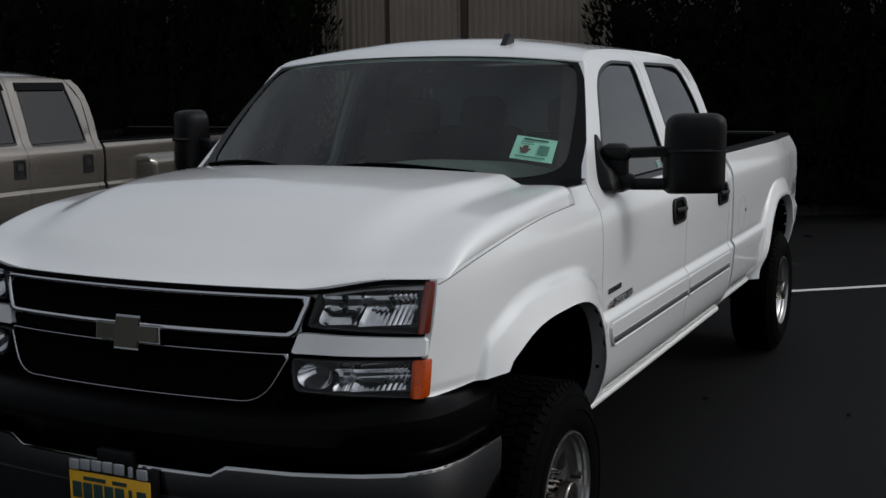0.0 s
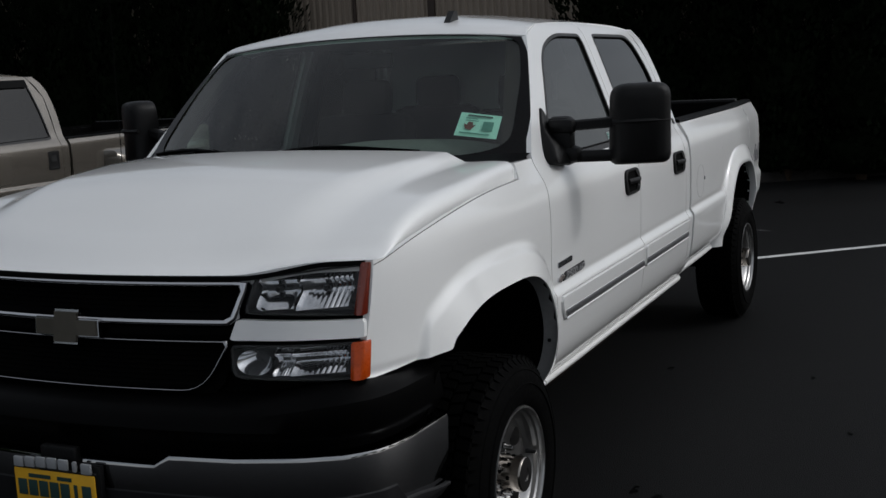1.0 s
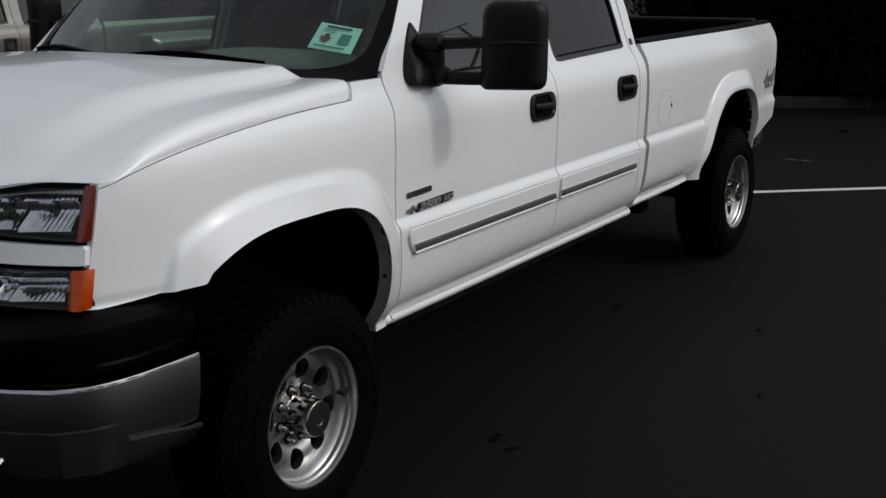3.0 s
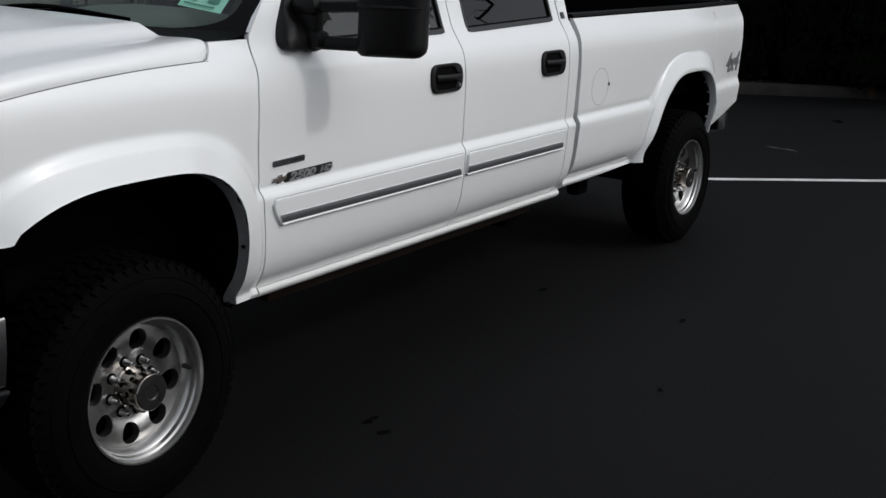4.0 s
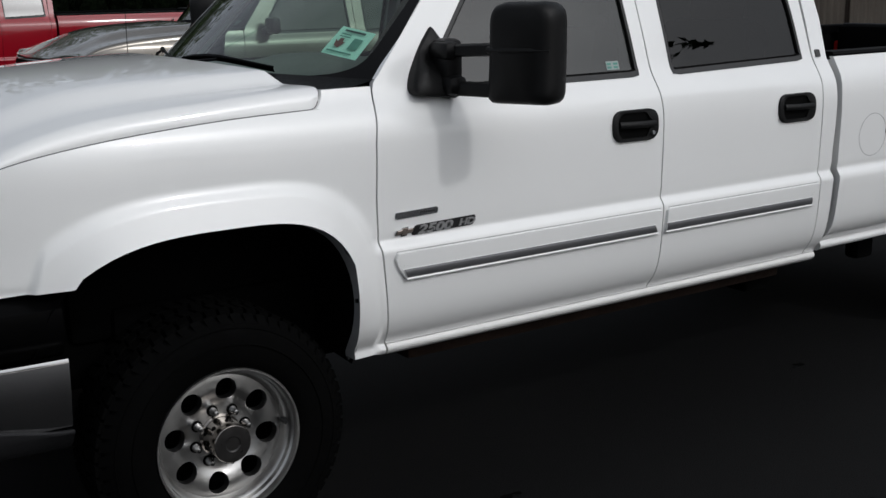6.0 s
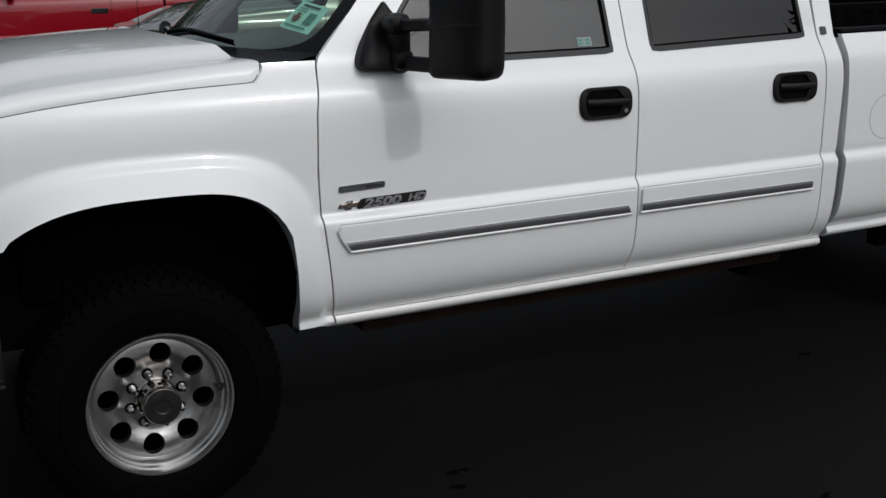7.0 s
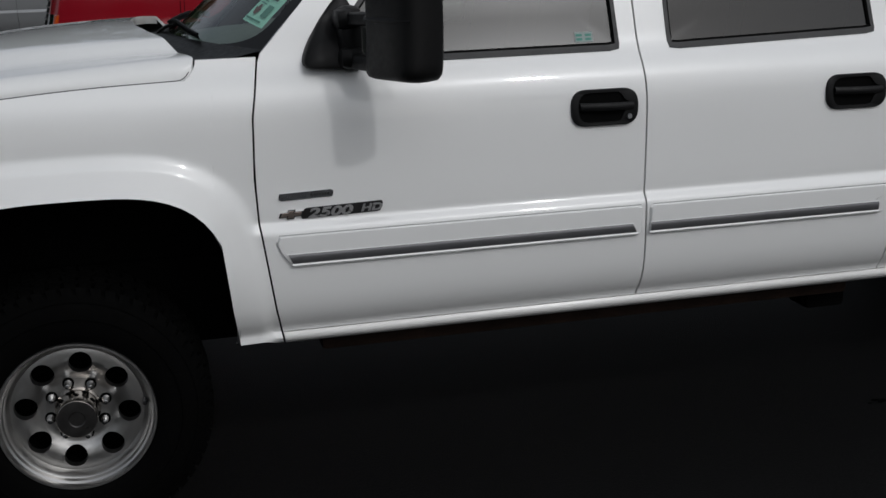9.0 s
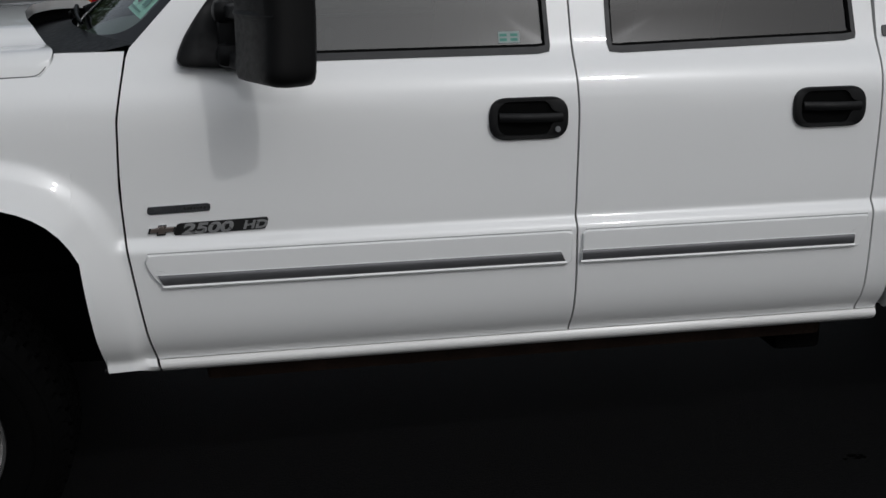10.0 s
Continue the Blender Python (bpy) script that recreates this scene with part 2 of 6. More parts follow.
GLASS_CLEAR = glass("clear_side_glass", (0.80, 1.0, 0.91), 0.80)
GLASS_TINT = glass("privacy_glass", (0.95, 0.96, 1.0), 0.06, ior=1.44)
GLASS_FAR = glass("parked_truck_glass", (0.9, 0.95, 1.0), 0.05, rough=0.01, ior=1.5)
GLASS_SKY = glass("parked_truck_bright_glass", (0.9, 0.95, 1.0), 0.05, rough=0.01, ior=2.1)
GLASS_LENS = glass("clear_lens", (1.0, 1.0, 1.0), 0.85, ior=1.3)
ASPHALT = material("asphalt", (0.0020, 0.0020, 0.0021), 0.62, vary=0.35, scale=0.9, bump=0.5, bump_scale=170, spec=0.095, fine=130)
# sheen makes the surface paler towards grazing angles
ASPHALT.node_tree.nodes["Principled BSDF"].inputs["Sheen Weight"].default_value = 0.016
ASPHALT.node_tree.nodes["Principled BSDF"].inputs["Sheen Roughness"].default_value = 0.35
SEAM_GREY = material("panel_gap_grey", (0.05, 0.05, 0.052), 0.7, vary=0.1, scale=20, spec=0.1)
STAIN = material("oil_stain", (0.0015, 0.0015, 0.0015), 0.9, vary=0.4, scale=30, spec=0.03)
LINE_PAINT = material("white_line_paint", (0.62, 0.62, 0.61), 0.8, vary=0.18, scale=5, bump=0.3, bump_scale=150, spec=0.2)
WORN_PAINT = material("worn_white_paint", (0.055, 0.055, 0.055), 0.8, vary=0.3, scale=20, spec=0.1)
DRY_LEAF = material("dry_leaf", (0.09, 0.07, 0.045), 0.9, vary=0.5, scale=9, spec=0.1)
CONCRETE = material("kerb_concrete", (0.035, 0.032, 0.030), 0.95, vary=0.45, scale=4, bump=0.4, bump_scale=90, spec=0.15)
SOIL = material("planting_soil", (0.02, 0.015, 0.011), 1.0, vary=0.4, scale=5, bump=0.8, bump_scale=40, spec=0.05)
STEEL_TAN = material("tan_corrugated_steel", (0.27, 0.225, 0.18), 0.5, metal=0.0, vary=0.13, scale=1.5, spec=0.3)
STEEL_BROWN = material("brown_steel_trim", (0.045, 0.033, 0.026), 0.55, vary=0.15, scale=5, spec=0.3)
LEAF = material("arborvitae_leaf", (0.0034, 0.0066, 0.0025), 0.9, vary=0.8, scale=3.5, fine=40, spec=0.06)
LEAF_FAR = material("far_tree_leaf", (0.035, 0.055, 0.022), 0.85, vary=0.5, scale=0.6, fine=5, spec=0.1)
BARK = material("bark", (0.07, 0.05, 0.035), 0.95, vary=0.3, scale=9, bump=0.6, bump_scale=60, spec=0.1)
POST_BRONZE = material("dark_bronze_post", (0.02, 0.017, 0.015), 0.6, vary=0.2, scale=4, spec=0.2)

# ---- mesh tools ----


class Build:
    """Collects vertices and faces of one mesh."""

    def __init__(self):
        self.v, self.f = [], []

    def grid(self, rows, flip=False, closed_u=False):
        o, h, w = len(self.v), len(rows), len(rows[0])
        for r in rows:
            self.v.extend(tuple(p) for p in r)
        for i in range(h - 1):
            for j in range(w if closed_u else w - 1):
                k = (j + 1) % w
                q = (o + i * w + j, o + i * w + k, o + (i + 1) * w + k, o + (i + 1) * w + j)
                self.f.append(q[::-1] if flip else q)
        return self

    def poly(self, pts, flip=False):
        o = len(self.v)
        self.v.extend(tuple(p) for p in pts)
        q = tuple(range(o, o + len(pts)))
        self.f.append(q[::-1] if flip else q)
        return self

    def lip(self, rows, depth, flip=False):
        """A return flange round the border of a grid, turned inwards by the vector depth."""
        ring = list(rows[0]) + [r[-1] for r in rows[1:]] + list(reversed(rows[-1][:-1])) + [r[0] for r in reversed(rows[1:-1])]
        d = Vector(depth)
        a = [Vector(p) for p in ring]
        self.grid([a, [p + d for p in a]], flip, closed_u=True)
        return self

    def box(self, c, s, bev=0.0, rot=None):
        bm = bmesh.new()
        bmesh.ops.create_cube(bm, size=1.0)
        bmesh.ops.scale(bm, vec=s, verts=bm.verts)
        if bev:
            bmesh.ops.bevel(bm, geom=bm.edges[:], offset=bev, segments=2, affect='EDGES', profile=0.5)
        m = Matrix.Translation(c) @ (rot.to_4x4() if rot else Matrix.Identity(4))
        bmesh.ops.transform(bm, matrix=m, verts=bm.verts)
        return self.take(bm)

    def take(self, bm):
        o = len(self.v)
        bm.verts.index_update()
        self.v.extend(tuple(x.co) for x in bm.verts)
        self.f.extend(tuple(o + x.index for x in p.verts) for p in bm.faces)
        bm.free()
        return self

    def lathe(self, prof, centre, n=48, axis=-1):
        """prof: (radius, outward) pairs; turned about the y axis; outward is towards axis * y."""
        rows = [[(centre[0] + r * math.cos(2 * math.pi * k / n), centre[1] + axis * d, centre[2] + r * math.sin(2 * math.pi * k / n)) for k in range(n)] for r, d in prof]
        return self.grid(rows, flip=axis > 0, closed_u=True)

    def tube(self, pts, r, n=10, cap=True):
        pts = [Vector(p) for p in pts]
        rad = r if isinstance(r, (list, tuple)) else [r] * len(pts)
        rows = []
        for i, p in enumerate(pts):
            t = (pts[min(i + 1, len(pts) - 1)] - pts[max(i - 1, 0)]).normalized()
            u = t.cross(Vector((0, 0, 1)))
            if u.length < 0.05:
                u = t.cross(Vector((0, 1, 0)))
            u.normalize()
            w = u.cross(t)
            rows.append([p + (u * math.cos(2 * math.pi * k / n) + w * math.sin(2 * math.pi * k / n)) * rad[i] for k in range(n)])
        self.grid(rows, closed_u=True)
        if cap:
            self.poly(rows[0])
            self.poly(rows[-1], True)
        return self

    def solid(self, outline, mapping, a, b):
        """A slab between two copies of a 2D outline; mapping(u, v, d) gives the place at depth d."""
        lo, hi = [mapping(u, v, a) for u, v in outline], [mapping(u, v, b) for u, v in outline]
        self.poly(hi)
        self.poly(lo, True)
        self.grid([lo, hi], closed_u=True)
        return self

    def done(self, name, mat, parent=None, label="", angle=38, shadow=True):
        me = bpy.data.meshes.new(name)
        me.from_pydata(self.v, [], self.f)
        me.materials.append(mat)
        me.polygons.foreach_set("use_smooth", [True] * len(me.polygons))
        bm = bmesh.new()
        bm.from_mesh(me)
        bmesh.ops.remove_doubles(bm, verts=bm.verts, dist=0.00005)
        bmesh.ops.recalc_face_normals(bm, faces=bm.faces)
        bm.to_mesh(me)
        bm.free()
        me.set_sharp_from_angle(angle=radians(angle))
        ob = new(name, me)
        if parent:
            ob.parent = parent
            ob.matrix_parent_inverse = root_matrix(parent).inverted()
        if label:
            ob["label"] = label
        ob.visible_shadow = shadow
        return ob


def root_matrix(ob):
    m = ob.matrix_basis
    while ob.parent:
        m = root_matrix(ob.parent) @ ob.matrix_parent_inverse @ m
        break
    return m


def thing(name, at, label, category, group="", kind=""):
    ob = new(name)
    ob.empty_display_size = 0.2
    ob.location = at
    ob.matrix_basis = Matrix.Translation(at)
    return tagged(ob, label, category, group, kind)


def lerp_curve(pts, x):
    """Piecewise smooth value at x of (x, value) pairs."""
    if x <= pts[0][0]:
        return pts[0][1]
    for (a, p), (b, q) in zip(pts, pts[1:]):
        if x <= b:
            return p + (q - p) * (x - a) / (b - a)
    return pts[-1][1]


def smooth(a, b, x):
    t = min(max((x - a) / (b - a), 0.0), 1.0)
    return t * t * (3 - 2 * t)


def soft_curve(pts, x, h):
    return sum(lerp_curve(pts, x + k * h) * w for k, w in ((-1, 0.2), (-0.5, 0.2), (0, 0.2), (0.5, 0.2), (1, 0.2)))


def resample(pts, n, closed=False):
    p = [Vector((*q, 0)[:3]) if len(q) == 2 else Vector(q) for q in pts]
    if closed:
        p.append(p[0])
    d = [0.0]
    for a, b in zip(p, p[1:]):
        d.append(d[-1] + (b - a).length)
    out, m = [], n if closed else n - 1
    for k in range(n):
        s = d[-1] * k / m
        i = max(j for j in range(len(d)) if d[j] <= s + 1e-9)
        i = min(i, len(p) - 2)
        u = (s - d[i]) / max(d[i + 1] - d[i], 1e-9)
        out.append(p[i].lerp(p[i + 1], u))
    return out


def rounded(pts, r, seg=5):
    """A closed 2D polygon with its corners rounded by r (one number, or one a corner)."""
    out, n = [], len(pts)
    for i in range(n):
        a, b, c = (Vector((*pts[(i + k) % n], 0)) for k in (-1, 0, 1))
        q = r[i] if isinstance(r, (list, tuple)) else r
        q = min(q, (a - b).length * 0.48, (c - b).length * 0.48)
        s, e = b + (a - b).normalized() * q, b + (c - b).normalized() * q
        for k in range(seg + 1):
            t = k / seg
            out.append(tuple((s * (1 - t) ** 2 + b * 2 * t * (1 - t) + e * t * t)[:2]))
    return out

# ---- pickup truck body ----
# Body places are (x towards the tail, half width, z); the front axle is at x = 0.
PROFILE = [(0.44, 0.80), (0.485, 0.868), (0.495, 0.892), (0.505, 0.912), (0.516, 0.922), (0.526, 0.9245), (0.534, 0.921), (0.540, 0.9135), (0.548, 0.915), (0.565, 0.929), (0.59, 0.949), (0.63, 0.969), (0.68, 0.981),
           (0.74, 0.990), (0.80, 0.995), (0.86, 1.0005), (0.868, 1.001), (0.876, 0.9995), (0.885, 0.994), (0.894, 0.987), (0.902, 0.9815), (0.908, 0.9795), (0.916, 0.981), (0.93, 0.984),
           (1.0, 0.985), (1.10, 0.988), (1.19, 0.987), (1.25, 0.981), (1.285, 0.971), (1.31, 0.957), (1.335, 0.939), (1.36, 0.921), (1.372, 0.914), (1.50, 0.872), (1.65, 0.818), (1.80, 0.762), (1.86, 0.735), (1.90, 0.705), (1.96, 0.60)]


def base_width(z):
    return soft_curve(PROFILE, z, 0.0065 if 0.85 < z < 0.95 or z < 0.56 else 0.012 + 0.012 * smooth(1.14, 1.22, z) * smooth(1.46, 1.38, z))


def arch_level(x, z, a):
    """1 on the rim of a wheel opening, more outside it."""
    cx, cz, front, rear, high, slant = a
    if x < cx:
        u = (x + slant * max(0.0, min(1.0, (0.95 - z) / 0.40)) - cx) / front
    else:
        u = (x - cx) / rear
    v, e = (z - cz) / high, 2.9 if x < cx else 3.5
    return (abs(u) ** e + abs(v) ** e) ** (1 / e)


ARCH_F = (0.03, 0.5, 0.56, 0.46, 0.525, 0.0)
ARCH_R = (4.20, 0.5, 0.42, 0.42, 0.525, 0.13)


def side_width(x, z, flare=0.05, bulge=None):
    w = base_width(z - 0.035 * smooth(0.68, 0.58, z) if x > 2.82 else z)
    k = max(0.0, (-0.10 - x) / 0.55)
    w -= 0.07 * k ** 3
    if x > 2.82:
        w += 0.012 * smooth(1.2, 1.38, z) - 0.05 * smooth(4.2, 5.35, x)
    if flare and z < 1.25:
        for a in (ARCH_F,):
            f = arch_level(x, z, a)
            if f < 1.26:
                t = (1.24 - f) / 0.24
                edge = smooth(0.0, 0.42, t) * smooth(-0.508, -0.484, x - 0.30 * (z - 0.92)) * (0.2 + 0.8 * smooth(0.50, 0.82, z))
                w = (0.985 - 0.07 * k ** 3) * edge + w * (1 - edge) + 0.008 * edge + (flare - 0.008) * max(t, 0) * edge * (0.45 + 0.55 * smooth(-0.52, -0.30, x))
    if bulge:
        cx, half, amount = bulge
        w += amount * smooth(half + 0.10, half - 0.02, abs(x - cx)) * smooth(1.20, 1.10, z)
    return w


def arch_curve(a, z0, z1, n=36):
    """The rim of a wheel opening, from its front foot at height z0 to its rear foot at z1."""
    cx, cz, front, rear, high, slant = a
    pts = []
    for k in range(n + 1):
        th = math.pi * (1 - k / n)
        c, s = math.cos(th), math.sin(th)
        e = 2.9 if c < 0 else 3.5
        q = (abs(c) ** e + abs(s) ** e) ** (-1 / e)
        z = cz + s * q * high
        x = cx + c * q * (front if c < 0 else rear)
        if c < 0:
            x -= slant * max(0.0, min(1.0, (0.95 - z) / 0.40))
        pts.append((x, z))
    first = [p for p in pts[:n // 2] if p[1] > z0]
    last = [p for p in pts[n // 2:] if p[1] > z1]
    return [(first[0][0] - 0.02 * (z0 > 0.8), z0)] + first + last + [(last[-1][0], z1)]


HOODLINE = [(-0.66, 1.206), (-0.6, 1.230), (-0.5, 1.260), (-0.4, 1.279), (-0.3, 1.293), (-0.2, 1.3035), (-0.1, 1.312), (0.0, 1.319), (0.1, 1.325), (0.2, 1.329), (0.42, 1.335), (0.60, 1.340)]
HOOD_REAR = [(0.0, 0.245), (0.3, 0.262), (0.55, 0.302), (0.745, 0.347), (0.80, 0.379), (0.97, 0.4190), (0.985, 0.4150), (0.994, 0.4075), (1.0, 0.3850)]
CUT_F = [(0.50, 0.628), (0.533, 0.622), (0.576, 0.614), (0.626, 0.604), (0.70, 0.594), (0.90, 0.568), (1.04, 0.563), (1.22, 0.570), (1.385, 0.600)]
CUT_M = [(0.515, 1.803), (0.70, 1.803), (0.90, 1.798), (1.2, 1.802), (1.372, 1.795), (1.9, 1.790)]
CUT_R = [(0.515, 2.722), (0.70, 2.71), (0.90, 2.703), (1.2, 2.708), (1.372, 2.712), (1.52, 2.717), (1.62, 2.716), (1.70, 2.707), (1.80, 2.645), (1.881, 2.558)]
CAB_R = [(0.515, 2.79), (0.90, 2.785), (1.2, 2.80), (1.372, 2.80), (1.52, 2.81), (1.65, 2.80), (1.75, 2.775), (1.82, 2.73), (1.875, 2.66)]


class Truck:
    """One pickup truck: where it stands, its paint and the look of its fittings."""

    def __init__(self, name, at, paint, label, scale=(1, 1, 1), hero=False, flare=0.05, bulge=None, hood=0.10):
        self.root = thing(name, (at[0] + 2.0 * scale[0], at[1], 0), label, "pickup truck")
        self.at, self.paint, self.k, self.hero = at, paint, scale, hero
        self.flare, self.bulge, self.hood = flare, bulge, hood
        self.dense = 1.0 if hero else 0.5
        self.head = 1.0
        self.arch = ARCH_F
        self.front_glass, self.handles = GLASS_SIDE, 2
        self.warp, self.rear_glass, self.slope = None, GLASS_TINT, 0.0
        self.far_glass, self.rail = GLASS_CLEAR, 0.0
        self.rear_hole = [(1.897, 1.348), (2.650, 1.365), (2.638, 1.67), (2.50, 1.852), (1.902, 1.857)], [0.02, 0.02, 0.12, 0.10, 0.03]

    def n(self, k):
        return max(3, int(k * self.dense))

    def place(self, x, y, z):
        if self.slope and z > 0.75:
            z -= self.slope * smooth(0.75, -0.9, x) * (z - 0.75)
        if self.warp:
            x = lerp_curve(self.warp, x)
        zz = z * self.k[2] if z < 1.34 else (1.34 + (z - 1.34) * self.head) * self.k[2]
        return Vector((self.at[0] + x * self.k[0], self.at[1] + y * self.k[1], zz))

    def skin(self, x, z, side, d=0.0):
        return self.place(x, side * (side_width(x, z, self.flare, self.bulge) + d), z)

    def sheet(self, name, rows, side, mat=None, label="", lip=0.02, d=0.0, parent=None):
        """A body panel from rows of (x, z) laid on the skin, with a flange turned in round it."""
        pts = [[self.skin(x, z, side, d) for x, z in r] for r in rows]
        b = Build().grid(pts, flip=side > 0)
        if lip:
            b.lip(pts, (0, -side * lip, 0), side > 0)
        return b.done(name, mat or self.paint, parent or self.root, label)

    def band(self, name, left, right, zs, side, n=16, **kw):
        rows = []
        for z in zs:
            a, b = lerp_curve(left, z), lerp_curve(right, z)
            rows.append([(a + (b - a) * k / n, z) for k in range(n + 1)])
        return self.sheet(name, rows, side, **kw)

    def front_fender(self, side):
        arch = arch_curve(self.arch, 0.86 if self.arch != ARCH_F else 0.915, 0.52, self.n(44))
        bottom = [(-0.716 + (arch[0][0] - 0.004 + 0.716) * k / 44, 0.895 + 0.018 * k / 44) for k in range(44)] + arch + [(arch[-1][0] + (0.6245 - arch[-1][0]) * k / 16, 0.52 - 0.018 * smooth(8, 15, k)) for k in range(1, 17)]
        top = []
        x0, x1 = bottom[0][0], bottom[-1][0]
        for x, z in bottom:
            u = (x - x0) / (x1 - x0)
            tx = -0.662 + u * (0.596 + 0.662)
            top.append((tx, soft_curve(HOODLINE, tx, 0.04) - 0.002))
        rows, m = [], self.n(84)
        for j in range(m + 1):
            v = j / m
            r = []
            for (ax, az), (bx, bz) in zip(bottom, top):
                u = (ax - x0) / (x1 - x0)
                z = az + (bz - az) * v
                straight = x1 + (0.596 - x1) * v
                bow = lerp_curve(CUT_F, 0.502 + (1.338 - 0.502) * v) - 0.003 - straight
                r.append((ax + (bx - ax) * v + bow * u ** 3, z))
            rows.append(r)
        pts = [[self.skin(x, z, side) for x, z in r] for r in rows]
        b = Build().grid(pts, flip=side > 0)
        turned = Vector((0, -side * 0.02, 0))
        for edge in (pts[0], [r[0] for r in pts], [r[-1] for r in pts], [q for q, (x, z) in zip(pts[-1], rows[-1]) if x < 0.39]):
            b.grid([edge, [q + turned for q in edge]], flip=side > 0)
        # shoulder behind the hood's rear corner, up to the cowl
        last = [(0.3875 + 0.0305 * k / 8, soft_curve(HOODLINE, 0.41, 0.04) - 0.002) for k in range(8)] + [q for q in rows[-1] if q[0] > 0.418]
        up = []
        for k in range(13):
            t = k / 12
            up.append([self.skin(x + max(0.4225 - x, 0.0) * (1 - (1 - t) ** 2) + 0.009 * t * smooth(0.5, 0.585, x), z + (1.387 - z) * t, side) for x, z in last])
        b.grid(up, flip=side > 0)
        for edge in (up[-1], [r[0] for r in up]):
            b.grid([edge, [q + Vector((0, -side * 0.02, 0)) for q in edge]], flip=side > 0)
        return b.done("front_fender", self.paint, self.root)

    def hood_height(self, x, y):
        a = abs(y) / 0.92
        ze = soft_curve(HOODLINE, x, 0.05)
        k = smooth(-0.6, 0.3, x)
        inner, outer = 0.58 + 0.155 * k, 0.80 + 0.01 * k
        b = smooth(outer, inner, a) * self.hood * 0.37 * (0.5 + 0.5 * smooth(-0.75, -0.2, x))
        crown = 0.050 * (1 - a * a) * (0.5 + 0.5 * smooth(-0.75, -0.1, x))
        u = min((1 - min(a, 1)) / 0.048, 1.0)
        roll = (0.043 + 0.010 * smooth(0.0, 0.4, x) * smooth(0.78, 0.94, a)) * (1 - (1 - u) ** 2.2) ** 0.5 * smooth(-0.85, -0.25, x)
        return ze + 0.002 + b + crown + roll

    def nose_x(self, y, z=1.05):
        a = abs(y)
        x = -0.86 + 0.06 * (a / 0.6) ** 2 if a < 0.6 else -0.80 + 0.102 * ((a - 0.6) / 0.3) ** 1.6
        return x + 0.22 * (z - 1.05)

    def hood_panel(self):
        n, m = self.n(64), self.n(44)
        rows = []
        for j in range(m + 1):
            v = j / m
            r = []
            for i in range(n + 1):
                s = -1 + 2 * i / n
                s = math.copysign(1 - (1 - abs(s)) ** 1.8, s)
                y = s * 0.92
                xf = self.nose_x(y * 0.985, 1.19) + 0.004
                xr = lerp_curve(HOOD_REAR, abs(s))
                x = xf + (xr - xf) * v
                half = min(0.92, side_width(x, lerp_curve(HOODLINE, x), 0) - 0.001)
                front = 1.192 + 0.034 * smooth(0.55, 0.82, abs(y))
                k = smooth(0.0, 0.16, v) ** 0.7
                r.append(self.place(x, s * half, front * (1 - k) + self.hood_height(x, y) * k))
            rows.append(r)
        b = Build().grid(rows)
        b.lip(rows, (0, 0, -0.03))
        for sd in (-1, 1):
            line = [(x, soft_curve(HOODLINE, x, 0.04)) for x in [-0.66 + 1.025 * i / 30 for i in range(31)]] + [(0.377, 1.3355), (0.386, 1.339), (0.394, 1.346), (0.402, 1.356)]
            seam = []
            for k in (-0.0012, 0.0012):
                row = []
                for i, (x, z) in enumerate(line):
                    d = Vector((line[min(i + 1, len(line) - 1)][0] - line[max(i - 1, 0)][0], line[min(i + 1, len(line) - 1)][1] - line[max(i - 1, 0)][1])).normalized()
                    row.append(self.skin(x - d.y * k, z + d.x * k, sd, 0.0008))
                seam.append(row)
            Build().grid(seam).done("hood_seam", SEAM_GREY, self.root)
        return b.done("hood", self.paint, self.root, "" if not self.hero else "broad white hood with a raised centre")

    def doors(self, side, handle):
        zs = [0.5415, 0.545, 0.550, 0.556, 0.564, 0.575, 0.59, 0.61, 0.64, 0.68, 0.74, 0.80, 0.85, 0.86, 0.866, 0.872, 0.878, 0.882, 0.886, 0.891, 0.896, 0.900, 0.903, 0.906, 0.911, 0.92, 0.94, 1.0, 1.08, 1.14, 1.18, 1.21, 1.235, 1.255, 1.27, 1.28, 1.29, 1.30, 1.31, 1.318, 1.325]
        front = self.door("front_door", [(z, x + 0.003) for z, x in CUT_F], [(z, x - 0.003) for z, x in CUT_M], zs, side, self.n(28), "front_window",
                          [(0.76, 1.350), (1.735, 1.352), (1.724, 1.856), (1.36, 1.859), (1.135, 1.795)], [0.012, 0.02, 0.045, 0.12, 0.10],
                          [(1.787, 1.911), (1.25, 1.899), (1.045, 1.848)], self.front_glass if side < 0 else self.far_glass)
        rear = self.door("rear_door", [(z, x + 0.003) for z, x in CUT_M], [(z, x - 0.003) for z, x in CUT_R], zs, side, self.n(22), "rear_window",
                         *self.rear_hole,
                         [(2.703, 1.70), (2.555, 1.881), (1.793, 1.911)], self.rear_glass)
        self.band("cab_corner", [(z, x + 0.003) for z, x in CUT_R], CAB_R, zs + [1.372, 1.45, 1.52, 1.58, 1.65, 1.70, 1.75, 1.79, 1.82, 1.845, 1.870, 1.881], side, n=4)
        # rocker under the doors
        rock = [0.498, 0.502, 0.507, 0.512, 0.517, 0.522, 0.527, 0.531, 0.535, 0.5385]
        self.band("rocker", [(z, x + 0.004) for z, x in CUT_F], [(0.4, 2.79)], rock, side, n=self.n(24), lip=0.03, mat=PAINT_SILL if self.hero else None)
        for door, x in ((front, 1.657), (rear, 2.543))[:self.handles]:
            handle(door, x, side)
        return front, rear

